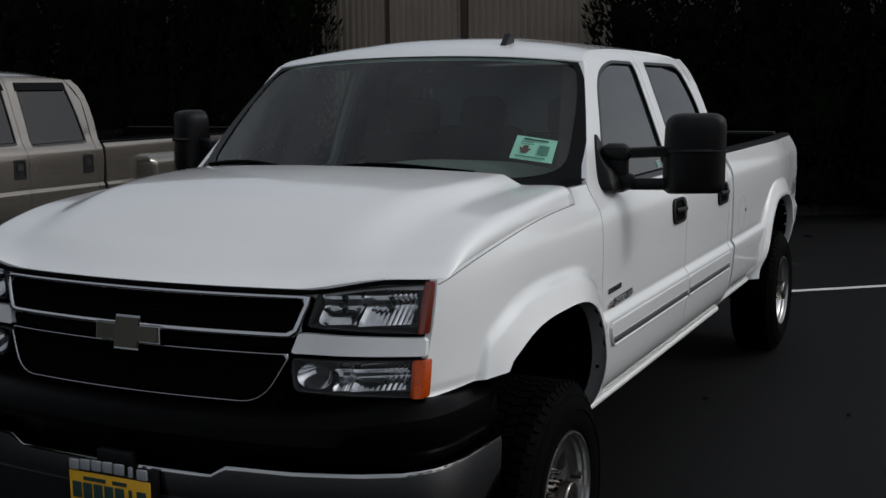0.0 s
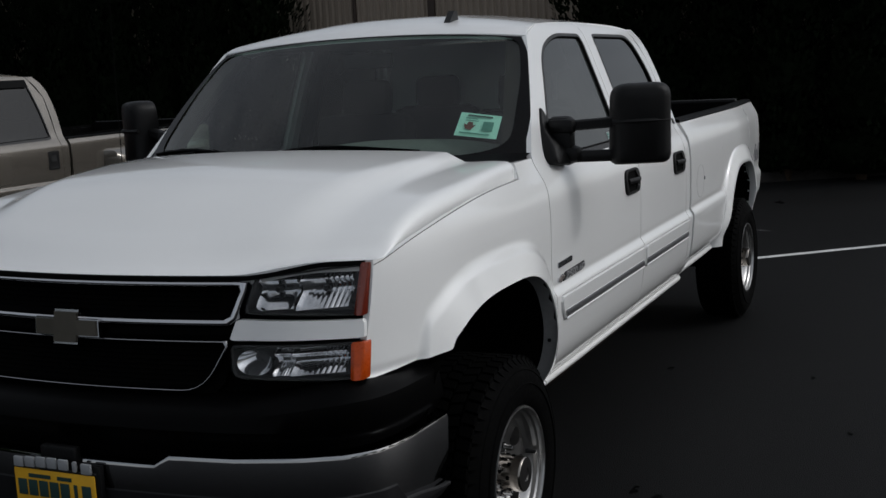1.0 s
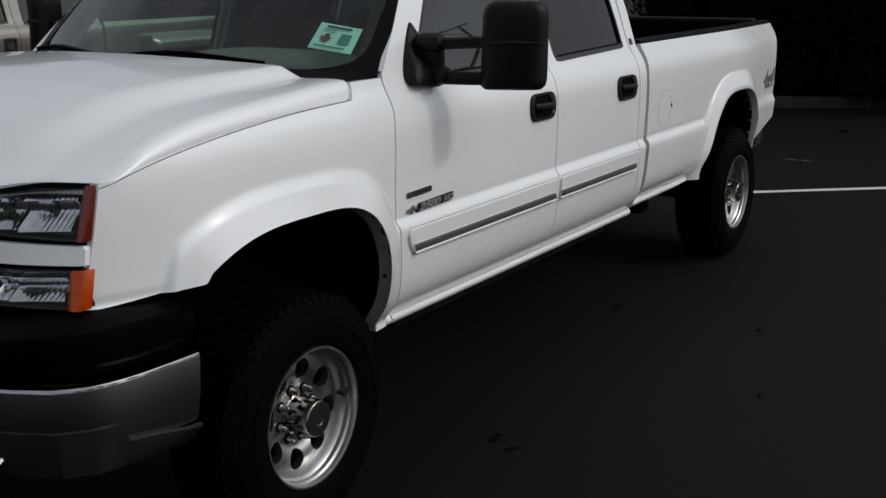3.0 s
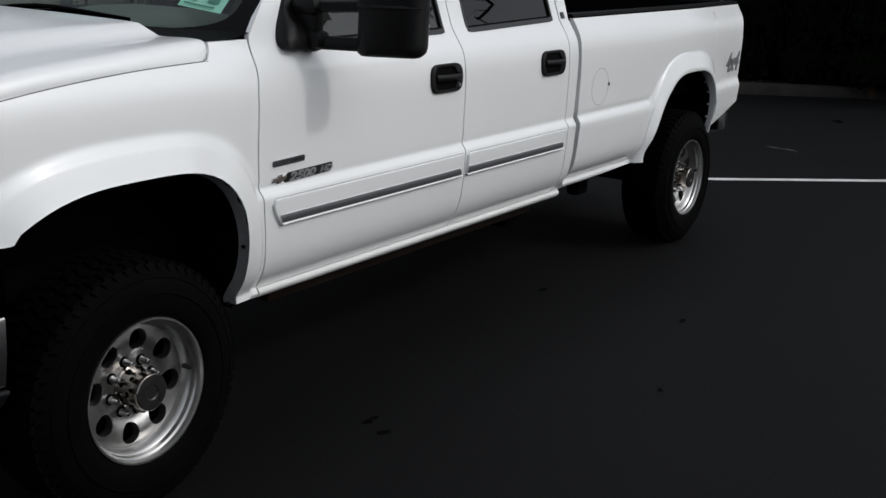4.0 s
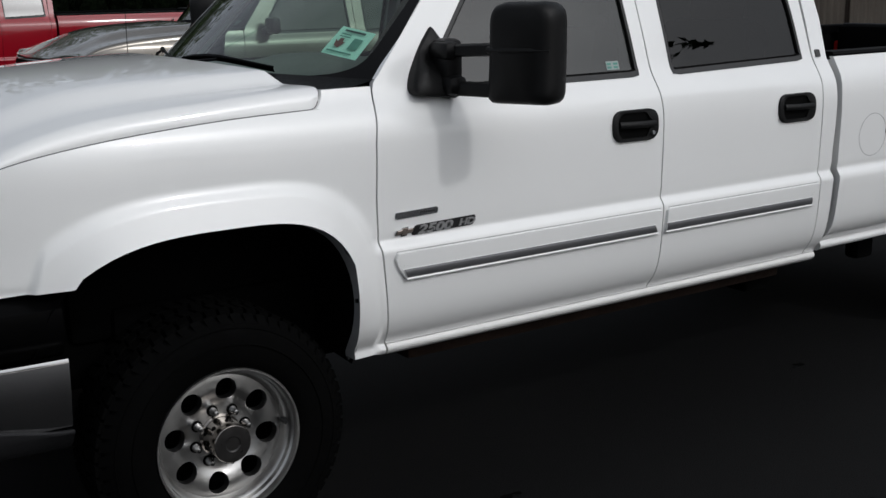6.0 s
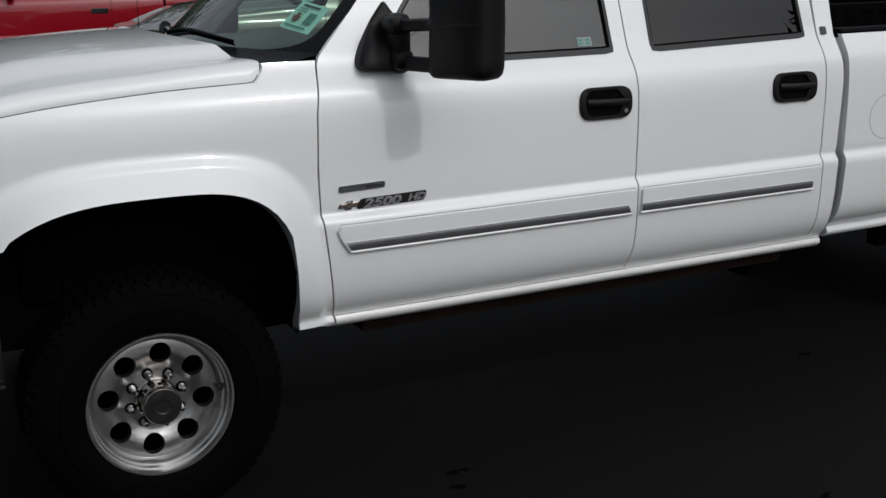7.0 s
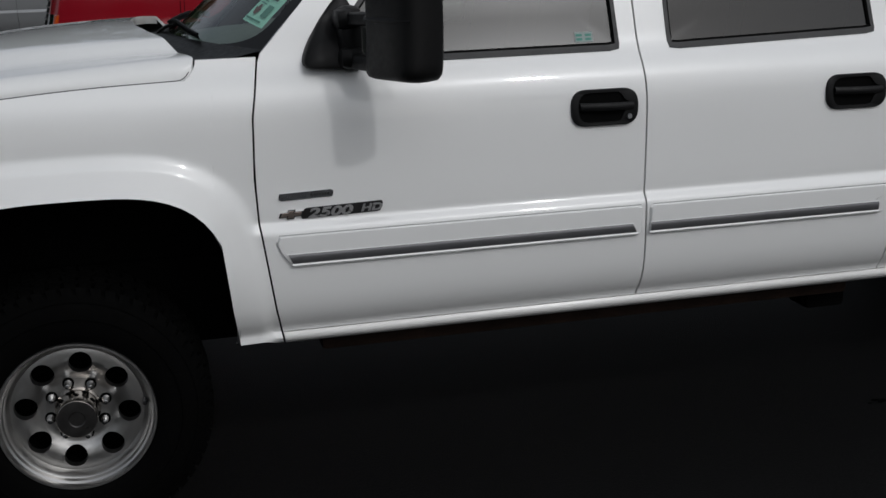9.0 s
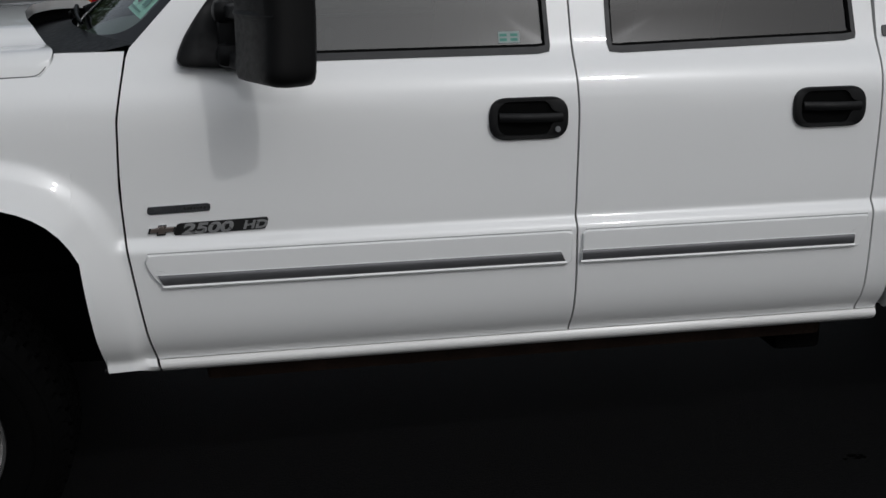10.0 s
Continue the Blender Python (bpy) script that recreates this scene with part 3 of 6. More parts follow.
    def door(self, name, left, right, zs, side, per, pane, hole, radii, upper, pane_mat):
        """A door in one skin: the lower panel, and the frame round its window."""
        rows = []
        for z in zs:
            a, b = lerp_curve(left, z), lerp_curve(right, z)
            rows.append([self.skin(a + (b - a) * k / per, z, side) for k in range(per + 1)])
        z = zs[-1]
        outer = [(lerp_curve(left, z), z), (lerp_curve(right, z), z)] + upper
        b = Build().grid(rows)
        turn_in = Vector((0, -side * 0.02, 0))
        rim = [r[0] for r in reversed(rows)] + rows[0][1:] + [r[-1] for r in rows[1:]]
        b.grid([[p.copy() for p in rim], [p + turn_in for p in rim]])
        rr = rounded(hole, radii, 6)
        inner, outside, n = [], [], len(hole)
        for i in range(n):
            a, e = rr[i * 7 + 3:i * 7 + 7], rr[((i + 1) % n) * 7:((i + 1) % n) * 7 + 4]
            inner += [tuple(p[:2]) for p in resample(a + e, per + 1)[:-1]]
            way = [outer[i], outer[(i + 1) % n]]
            if i == n - 1 and name == "front_door":
                way.insert(1, (0.604, 1.389))
            outside += [tuple(p[:2]) for p in resample(way, per + 1)[:-1]]
        ring, steps = [], 6
        for k in range(steps + 1):
            t = k / steps
            ring.append([self.skin(p[0] + (q[0] - p[0]) * t, p[1] + (q[1] - p[1]) * t, side) for p, q in zip(inner, outside)])
        b.grid(ring, closed_u=True)
        b.grid([ring[0], [p + turn_in * 1.5 for p in ring[0]]], closed_u=True)
        edge = ring[-1][per:] + ring[-1][:1]
        b.grid([edge, [p + turn_in for p in edge]])
        door = b.done(name, self.paint, self.root, ("white " + name.replace("_", " ")) if self.hero else "", angle=30)
        self.window(door, side, pane, inner, pane_mat)
        return door

    def window(self, door, side, name, inner, pane_mat):
        cx, cz = sum(p[0] for p in inner) / len(inner), sum(p[1] for p in inner) / len(inner)

        # black seal round the pane, wider along the sill
        seal = []
        for i, p in enumerate(inner):
            low = smooth(1.40, 1.36, p[1])
            a, e = inner[i - 2], inner[(i + 2) % len(inner)]
            v = Vector((-(e[1] - a[1]), e[0] - a[0])).normalized()
            if v.x * (cx - p[0]) + v.y * (cz - p[1]) < 0:
                v = -v
            d = 0.013 + 0.006 * low
            seal.append((p[0] + v.x * d, p[1] + v.y * d))
        b = Build()
        o, q = [self.skin(*p, side, 0.002) for p in inner], [self.skin(*p, side, 0.002) for p in seal]
        oi, qi = [self.skin(*p, side, -0.012) for p in inner], [self.skin(*p, side, -0.012) for p in seal]
        b.grid([oi, o, q, qi], closed_u=True)
        b.done("window_seal", SEAL, door)
        # dark run channel the pane slides in
        chan = []
        for i, p in enumerate(seal):
            a, e = seal[i - 2], seal[(i + 2) % len(seal)]
            v = Vector((-(e[1] - a[1]), e[0] - a[0]))
            v = v.normalized() if v.length else Vector((0, 0))
            if v.x * (cx - p[0]) + v.y * (cz - p[1]) < 0:
                v = -v
            chan.append((p[0] + v.x * 0.006, p[1] + v.y * 0.006))
        Build().grid([[self.skin(*p, side, 0.0) for p in seal], [self.skin(*p, side, -0.003) for p in chan], [self.skin(*p, side, -0.012) for p in chan]], closed_u=True).done("run_channel", VOID, door)
        rows = []
        for k in range(7):
            t = k / 6
            rows.append([self.skin(p[0] + (cx - p[0]) * t, p[1] + (cz - p[1]) * t, side, -0.009) for p in seal])
        Build().grid(rows, closed_u=True).done(name, pane_mat, door, shadow=False)

    def bed(self, side):
        arch = arch_curve(ARCH_R, 0.56, 0.615, self.n(44))
        bottom = [(2.828 + (arch[0][0] - 2.828) * k / 18, 0.535 + 0.025 * k / 18) for k in range(18)] + arch
        bottom += [(arch[-1][0] + (5.16 - arch[-1][0]) * k / 20, 0.615 + 0.14 * k / 20) for k in range(1, 21)]
        x0, x1 = bottom[0][0], bottom[-1][0]
        rows = []
        levels = sorted({0.0, 0.007, 0.014, 0.021, 0.028, 0.035, 0.043, 0.052, 0.065, 0.08, 0.1, 0.14, 0.18, 0.22, 0.26, 0.3, 0.34, 0.38, 0.405, 0.42, 0.43, 0.44, 0.45, 0.46, 0.47, 0.49, 0.52, 0.56, 0.6, 0.66, 0.74, 0.82, 0.87, 0.91, 0.95, 0.98, 1.0})
        for v in levels:
            r = []
            for x, z in bottom:
                u = (x - x0) / (x1 - x0)
                tx, tz = 2.832 + u * (5.205 - 2.832), 1.372 + self.rail
                zz = z + (tz - z) * v
                r.append((x + (tx - x) * v, zz))
            rows.append(r)
        panel = self.sheet("bed_side", rows, side)
        edge = [self.skin(*r[0], side) for r in rows]
        Build().grid([edge, [q + Vector((0.004, -side * 0.02, 0)) for q in edge], [q + Vector((0.006, -side * 0.09, 0)) for q in edge]]).done("bed_front_edge", self.paint, panel)
        if self.flare:
            self.rear_flare(side)
        # rail cap, inner wall
        n = self.n(20)
        cap = []
        for w, z in ((0.924, 1.364), (0.928, 1.380), (0.920, 1.391), (0.868, 1.393), (0.860, 1.386), (0.858, 1.34)):
            cap.append([self.place(2.832 + (5.20 - 2.832) * k / n, side * (w - 0.05 * smooth(4.2, 5.35, 2.83 + 2.37 * k / n)), z + self.rail) for k in range(n + 1)])
        b = Build().grid(cap)
        b.poly([r[0] for r in cap]).poly([r[-1] for r in cap])
        b.done("bed_rail_cap", PAD_BLACK, self.root, "black plastic bed rail cap")
        inner = [[self.place(2.84 + 2.35 * k / 60, side * (0.84 - 0.02 * (k % 4 < 2)), z) for k in range(61)] for z in (0.86, 1.37)]
        Build().grid(inner).done("bed_liner_wall", BLACK_MATT, self.root)
        return panel

    def rear_flare(self, side):
        """A raised rim round the rear wheel opening, crisp at its outer edge."""
        arch = [q for q in arch_curve(ARCH_R, 0.56, 0.615, self.n(56))]
        cx, cz = ARCH_R[0], 0.5
        rows = []
        for f, d, own in ((1.215, -0.004, 0.0), (1.205, 0.006, 0.0), (1.19, 0.013, 0.2), (1.15, 0.018, 0.45), (1.10, 0.026, 0.7), (1.05, 0.034, 0.9), (1.015, 0.040, 1.0), (0.997, 0.036, 1.0), (0.99, 0.02, 1.0), (0.988, -0.004, 1.0)):
            row = []
            for x, z in arch:
                ff = 1 + (f - 1) * (0.5 + 0.5 * smooth(0.60, 0.95, z))
                xx = cx + (x - cx) * ff
                zz = max(cz + (z - cz) * ff, 0.545) if z > 0.6 else z
                w = side_width(xx, zz, 0, self.bulge)
                w = w if f > 1.2 or self.bulge else min(w, 0.985)
                row.append(self.place(xx, side * (w * (1 - own) + max(w, 0.965 if zz < 0.8 else 0.985) * own + d * (0.3 + 0.7 * smooth(0.56, 0.80, zz))), zz))
            rows.append(row)
        return Build().grid(rows).done("wheel_arch_flare", self.paint, self.root, "" if not self.hero else "white flared rear wheel arch", angle=50)

    def arch_flange(self, a, z0, z1, side):
        """The inner return of a wheel opening, with the heads of its clips."""
        arch = arch_curve(a, z0, z1, 44)
        cx = a[0]
        rows = []
        for d, s in ((0.0, 0.999), (0.02, 0.994), (0.05, 0.988)):
            rows.append([self.place(cx + (x - cx) * s, side * (side_width(x, z, self.flare) - 0.004 - d), 0.5 + (z - 0.5) * s) for x, z in arch])
        flange = Build().grid(rows).done("arch_flange", ARCH_GREY, self.root, "grey inner lip of the wheel arch")
        for k in (27, 33, 38):
            if k < len(arch):
                x, z = arch[k]
                q = self.place(cx + (x - cx) * 0.985, side * (side_width(x, z, self.flare) - 0.03), 0.5 + (z - 0.5) * 0.985)
                Build().tube([q, q + Vector((-0.006, 0, 0))], 0.007, 8).done("clip", BLACK_TRIM, flange)

    def bed_rest(self):
        p = self.place
        b = Build()
        rows = [[p(2.84 + 2.33 * j, y, 0.86 + 0.015 * (k % 2)) for k, y in enumerate([-0.84 + 1.68 * i / 20 for i in range(21)])] for j in (0, 1)]
        b.grid(rows).done("bed_floor", BLACK_MATT, self.root)
        Build().box(p(2.845, 0, 1.10), (0.03, 1.6, 0.52), 0.006).done("bed_front_wall", BLACK_MATT, self.root)
        tail = Build().box(p(5.18, 0, 1.05), (0.06, 1.56 * self.k[1], 0.62), 0.02).done("tailgate", self.paint, self.root)
        Build().box(p(5.18, 0, 1.385), (0.07, 1.56, 0.03), 0.008).done("tailgate_cap", BLACK_PLASTIC, tail)
        # added black sheet, keeps the white inner face as dark as the bed's shade
        Build().box(p(5.14, 0, 1.115), (0.02, 1.60, 0.53), 0.004).done("tailgate_liner", BLACK_MATT, tail)
        Build().box(p(5.25, 0, 0.63), (0.18, 1.70, 0.19), 0.04).done("rear_bumper", CHROME_DULL, self.root, "chromed rear step bumper")
        for s in (-1, 1):
            Build().box(p(5.185, s * 0.845, 1.08), (0.07, 0.10, 0.42), 0.02).done("tail_lamp", RED_LENS, self.root, "red tail lamp")

    def roof(self):
        edge = [(1.045, 1.848), (1.08, 1.866), (1.15, 1.886), (1.25, 1.899), (1.5, 1.909), (1.79, 1.912), (2.1, 1.909), (2.32, 1.902), (2.45, 1.894), (2.56, 1.882), (2.67, 1.862)]
        e = resample([(x, z) for x, z in edge], self.n(36))
        n = self.n(36)
        rows = []
        for p in e:
            w = base_width(p.y) - 0.001
            front, rear = smooth(1.35, 1.05, p.x), smooth(2.28, 2.66, p.x)
            crown = 0.058 - 0.024 * front - 0.026 * rear
            r = []
            for i in range(n + 1):
                s = -1 + 2 * i / n
                bulge = (1 - abs(s) ** 2.4)
                ridge = 0.0
                if self.hero:
                    ridge = 0.006 * smooth(0.5, 0.43, abs(s)) * smooth(1.2, 1.4, p.x) * smooth(2.5, 2.3, p.x)
                r.append(self.place(p.x - 0.075 * front * (1 - s * s) + 0.05 * rear * (1 - s * s), s * w, p.y + crown * bulge + ridge))
            rows.append(r)
        b = Build().grid(rows)
        b.lip(rows, (0, 0, -0.02))
        b.done("roof", self.paint, self.root)
        # back of the cab
        back = []
        for z in (0.9, 1.372, 1.45, 1.55, 1.65, 1.75, 1.82, 1.865):
            x, w = lerp_curve(CAB_R, z), base_width(z)
            back.append([self.place(x + 0.03 * (1 - (k / 5 - 1) ** 2), w * (k / 5 - 1), z) for k in range(11)])
        Build().grid(back).done("cab_back", self.paint, self.root)

    def screen_point(self, s, v):
        """s across (-1 to 1), v from the foot to the top of the windscreen."""
        c = 1 - s * s
        foot = Vector((0.60 - 0.26 * c, s * 0.905, 1.375 + 0.01 * c))
        top = Vector((1.045 - 0.085 * c, s * 0.738, 1.852 + 0.034 * c))
        p = foot.lerp(top, v)
        p.z += 0.02 * v * (1 - v)
        p.x -= 0.05 * v * (1 - v)
        p.y += 0.044 * s * abs(s) * v * (1 - v)
        return p

    def windscreen(self):
        n, m = self.n(40), self.n(14)
        pts = [[self.place(*self.screen_point(-1 + 2 * i / n, j / m)) for i in range(n + 1)] for j in range(m + 1)]
        off = Vector((0.010, 0, -0.008))
        Build().grid([[p + off for p in r] for r in pts]).done("windscreen", GLASS_SCREEN, self.root, "laminated windscreen", shadow=False)
        # black border printed round the pane, with its rounded lower corners
        b = Build()
        N = 40

        def border(k):
            """Inner edge of the border as (s, v)."""
            t = k / (4 * N) * 2 * math.pi
            c, s = math.cos(t), math.sin(t)
            e = 7 if s < 0 else 16
            q = (abs(c) ** e + abs(s) ** e) ** (-1 / e)
            return c * q, s * q
        rin, rout = [], []
        for k in range(4 * N):
            c, s = border(k)
            v = 0.52 + s * (0.462 if s < 0 else 0.466)
            rin.append(self.screen_point(c * (0.932 + 0.03 * smooth(0.2, 0.75, v)), v))
            q = max(abs(c), abs(s))
            rout.append(self.screen_point(c / q, 0.5 + 0.5 * s / q))
        b.grid([[self.place(*p) + off * 0.6 for p in rin], [self.place(*p) + off * 0.6 for p in rout]], closed_u=True)
        b.done("windscreen_border", FRIT, self.root, "black printed windscreen border")
        # cowl between hood and glass, with a black sheet standing in for shade under the hood's rear edge
        wall = []
        for dx, dz in ((-0.006, -0.001), (-0.012, -0.02), (-0.02, None)):
            r = []
            for i in range(n + 1):
                s = -1 + 2 * i / n
                x = lerp_curve(HOOD_REAR, abs(s))
                top = self.hood_height(x, s * 0.92) - 0.008
                r.append(self.place(x + dx, s * 0.895, top + dz if dz else min(1.382 + 0.012 * (1 - abs(s)), top - 0.03)))
            wall.append(r)
        Build().grid(wall).done("hood_rear_seal", VOID, self.root)
        rows = []
        for j in range(5):
            t = j / 4
            r = []
            for i in range(n + 1):
                s = -1 + 2 * i / n
                a = Vector((lerp_curve(HOOD_REAR, abs(s)) - 0.02, s * 0.895, 1.380 + 0.012 * (1 - abs(s))))
                e = self.screen_point(s, 0.06)
                q = a.lerp(e, t)
                q.z -= 0.012 * math.sin(math.pi * t)
                r.append(self.place(*q) + Vector((0, 0, 0.002)))
            rows.append(r)
        Build().grid(rows).done("cowl", PAD_BLACK, self.root, "black cowl panel")
        for s0 in (-0.075, 0.73):
            self.wiper(s0)

    def wiper(self, s0):
        """Arm and blade at rest along the foot of the glass."""
        out = Vector((-0.018, 0, 0.015))
        at = lambda s, v, d=1.0: self.place(*(self.screen_point(s0 + s, v) + out * d))
        arm = [at(0.27, 0.01, 0.6), at(0.20, 0.034, 0.8), at(0.02, 0.072, 0.9), at(-0.16, 0.098, 1.0)]
        root = Build().tube(arm, [0.011, 0.008, 0.006, 0.005], 8).done("wiper", PAD_BLACK, self.root, "black windscreen wiper")
        run = [(0.16, 0.090), (0.06, 0.108), (-0.06, 0.118), (-0.16, 0.118), (-0.28, 0.108), (-0.40, 0.094), (-0.51, 0.080)]
        b = Build().tube([at(s, v, 0.9) for s, v in run], [0.004, 0.006, 0.008, 0.008, 0.006, 0.005, 0.004], 6)
        b.grid([[at(s, v, 0.9) for s, v in run], [at(s, v - 0.014, 0.2) for s, v in run]])
        b.done("wiper_blade", PAD_BLACK, root)

    def underside(self):
        p = self.place
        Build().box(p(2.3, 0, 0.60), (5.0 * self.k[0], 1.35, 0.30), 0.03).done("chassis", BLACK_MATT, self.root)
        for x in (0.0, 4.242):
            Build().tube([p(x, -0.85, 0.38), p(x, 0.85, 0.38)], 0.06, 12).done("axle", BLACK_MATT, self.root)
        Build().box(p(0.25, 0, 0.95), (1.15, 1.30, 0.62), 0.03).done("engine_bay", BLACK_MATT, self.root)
        if self.hero:
            Build().box(p(1.7, -0.80, 0.47), (1.9, 0.10, 0.06), 0.015).done("frame_rail", RUSTY, self.root)
            Build().box(p(2.62, -0.70, 0.42), (0.16, 0.14, 0.12), 0.02).done("spring_hanger", BLACK_MATT, self.root)
            Build().box(p(3.35, -0.74, 0.47), (0.12, 0.08, 0.14), 0.02).done("spring_hanger", BLACK_MATT, self.root)
        for cx, a in ((0.0, ARCH_F), (4.2, ARCH_R)):
            for s in (-1, 1):
                pts = arch_curve(a, 0.5, 0.5, 24)
                rows = []
                for w in (1, 0):
                    rows.append([p(x, s * ((side_width(x, z, self.flare, self.bulge) - 0.006) if w else 0.62), z + (0.0 if w else 0.02)) for x, z in pts])
                wing = [[q.lerp(r, t) for q, r in zip(*rows)] for t in (0, 0.06, 0.3, 1)]
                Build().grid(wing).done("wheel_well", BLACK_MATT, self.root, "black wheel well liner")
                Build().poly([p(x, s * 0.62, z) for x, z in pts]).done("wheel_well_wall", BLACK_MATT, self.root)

    def cabin(self):
        p = self.place
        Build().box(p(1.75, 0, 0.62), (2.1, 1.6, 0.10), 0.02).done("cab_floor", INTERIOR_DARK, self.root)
        rows = []
        for x, z, hump in ((0.46, 1.34, 0.0), (0.54, 1.392, 0.0), (0.64, 1.402, 0.1), (0.74, 1.408, 0.45), (0.82, 1.408, 0.85), (0.88, 1.400, 1.0), (0.91, 1.385, 1.0), (0.95, 1.33, 0.6), (0.97, 1.18, 0.1), (0.92, 0.95, 0.0)):
            rows.append([p(x - 0.10 * (1 - abs(k - 16) / 16), -0.86 + 1.72 * k / 32, z - 0.03 * (abs(k - 16) / 16) ** 3 + 0.056 * hump * math.exp(-((k - 10) / 8.0) ** 4)) for k in range(33)])
        Build().grid(rows).done("dashboard", DASH_GREY, self.root, "grey dashboard")
        ring = [p(1.10 + 0.07 * math.sin(t), -0.42 + 0.19 * math.cos(t), 1.22 + 0.17 * math.sin(t)) for t in [2 * math.pi * k / 24 for k in range(25)]]
        wheel = Build().tube(ring, 0.016, 8, cap=False)
        wheel.tube([p(0.96, -0.42, 1.14), p(1.09, -0.42, 1.21)], 0.05, 10)
        wheel.box(p(1.09, -0.42, 1.21), (0.05, 0.36, 0.05), 0.015)
        wheel.done("steering_wheel", INTERIOR_DARK, self.root)
        for x in (1.55, 2.40):
            for y in (-0.43, 0.43):
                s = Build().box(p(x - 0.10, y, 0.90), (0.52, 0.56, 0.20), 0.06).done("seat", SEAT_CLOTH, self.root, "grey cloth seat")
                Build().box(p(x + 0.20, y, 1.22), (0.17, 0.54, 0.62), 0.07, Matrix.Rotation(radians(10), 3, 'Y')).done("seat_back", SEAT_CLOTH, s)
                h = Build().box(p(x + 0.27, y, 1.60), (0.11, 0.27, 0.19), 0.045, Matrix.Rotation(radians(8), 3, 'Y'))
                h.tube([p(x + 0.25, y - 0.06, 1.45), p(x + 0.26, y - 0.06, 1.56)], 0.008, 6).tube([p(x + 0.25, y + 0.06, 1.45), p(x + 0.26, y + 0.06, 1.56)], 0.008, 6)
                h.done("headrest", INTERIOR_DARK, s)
        rows = [[p(1.06 + 1.48 * j / 8, (base_width(1.84) - 0.03) * (k / 8 - 1), 1.853 + 0.03 * (1 - (k / 8 - 1) ** 2)) for k in range(17)] for j in range(9)]
        Build().grid(rows).done("headliner", INTERIOR, self.root)
        for s in (-1, 1):
            for a, e in ((0.66, 1.78), (1.82, 2.70)):
                rows = [[p(a + (e - a) * k / 6, s * (base_width(z) - 0.07), z) for k in range(7)] for z in (0.60, 0.95, 1.2, 1.34)]
                Build().grid(rows).done("door_trim", INTERIOR, self.root)
            Build().tube([p(1.80, s * 0.82, 1.34), p(1.79, s * 0.655, 1.86)], 0.04, 8).done("pillar_trim", INTERIOR_DARK, self.root)
        # trim on the windscreen pillars
        for s in (-1, 1):
            rows = []
            for k, dx, dz in ((0.985, 0.020, -0.016), (0.90, 0.026, -0.020), (0.875, 0.034, -0.024), (0.872, 0.06, -0.03), (0.90, 0.12, -0.035)):
                rows.append([p(*(self.screen_point(s * k, v / 10) + Vector((dx, 0, dz)))) for v in range(11)])
            Build().grid(rows).done("windscreen_pillar_trim", PILLAR_BROWN, self.root, "dark brown pillar trim")
        Build().box(p(1.06, 0, 1.78), (0.03, 0.24, 0.065), 0.014).done("rear_view_mirror", INTERIOR_DARK, self.root)


def oval_handle(truck):
    """A pull handle in a rounded black bowl, with a lock on the front doors."""
    def fit(door, x, side):
        p = lambda u, v, d: truck.skin(x + u, 1.19 + v, side, d)
        oval = rounded([(-0.111, -0.062), (0.111, -0.062), (0.111, 0.052), (-0.111, 0.052)], 0.05, 8)
        bowl = rounded([(-0.088, -0.030), (-0.070, -0.050), (0.052, -0.050), (0.066, -0.014), (0.092, -0.008), (0.092, 0.008), (0.066, 0.014), (0.052, 0.042), (-0.068, 0.042), (-0.088, 0.024)], 0.012, 4)
        bowl = [tuple(q[:2]) for q in resample(bowl, len(oval), True)]
        k = min(range(len(bowl)), key=lambda i: (bowl[i][0] - oval[0][0]) ** 2 + (bowl[i][1] - oval[0][1]) ** 2)
        bowl = bowl[k:] + bowl[:k]
        b = Build()
        rows = [[p(*q, -0.002) for q in oval], [p(q[0] * 0.995, q[1] * 0.99, 0.009) for q in oval], [p(q[0] * 0.96, q[1] * 0.95, 0.0115) for q in oval], [p(*q, 0.0105) for q in bowl], [p(*q, 0.004) for q in bowl]]
        b.grid(rows, closed_u=True)
        plate = b.done("door_handle", HANDLE_BLACK, door, "black pull handle")
        # near-black face stands in for the shade of a deeper bowl
        Build().poly([p(q[0] * 1.02, q[1] * 1.02, 0.0035) for q in bowl]).done("bowl", VOID, plate)
        grip = Build()
        rows = []
        for k in range(13):
            u = -0.085 + 0.178 * k / 12
            d = 0.012 + 0.010 * math.sin(math.pi * k / 12)
            rows.append([p(u, 0.001 + 0.0125 * math.sin(t) - 0.004 * k / 12, d + 0.008 * math.cos(t)) for t in [2 * math.pi * j / 10 for j in range(10)]])
        grip.grid(rows, closed_u=True).poly(rows[0]).poly(rows[-1])
        grip.done("grip", HANDLE_BLACK, plate)
        if x < 2:
            q = p(0.080, -0.036, 0.012)
            Build().lathe([(0.0, 0.004), (0.0075, 0.004), (0.0085, 0.0), (0.0085, -0.008)], q, 16, side).done("lock", PAINT_SILVER, plate, "small chrome lock")
    return fit


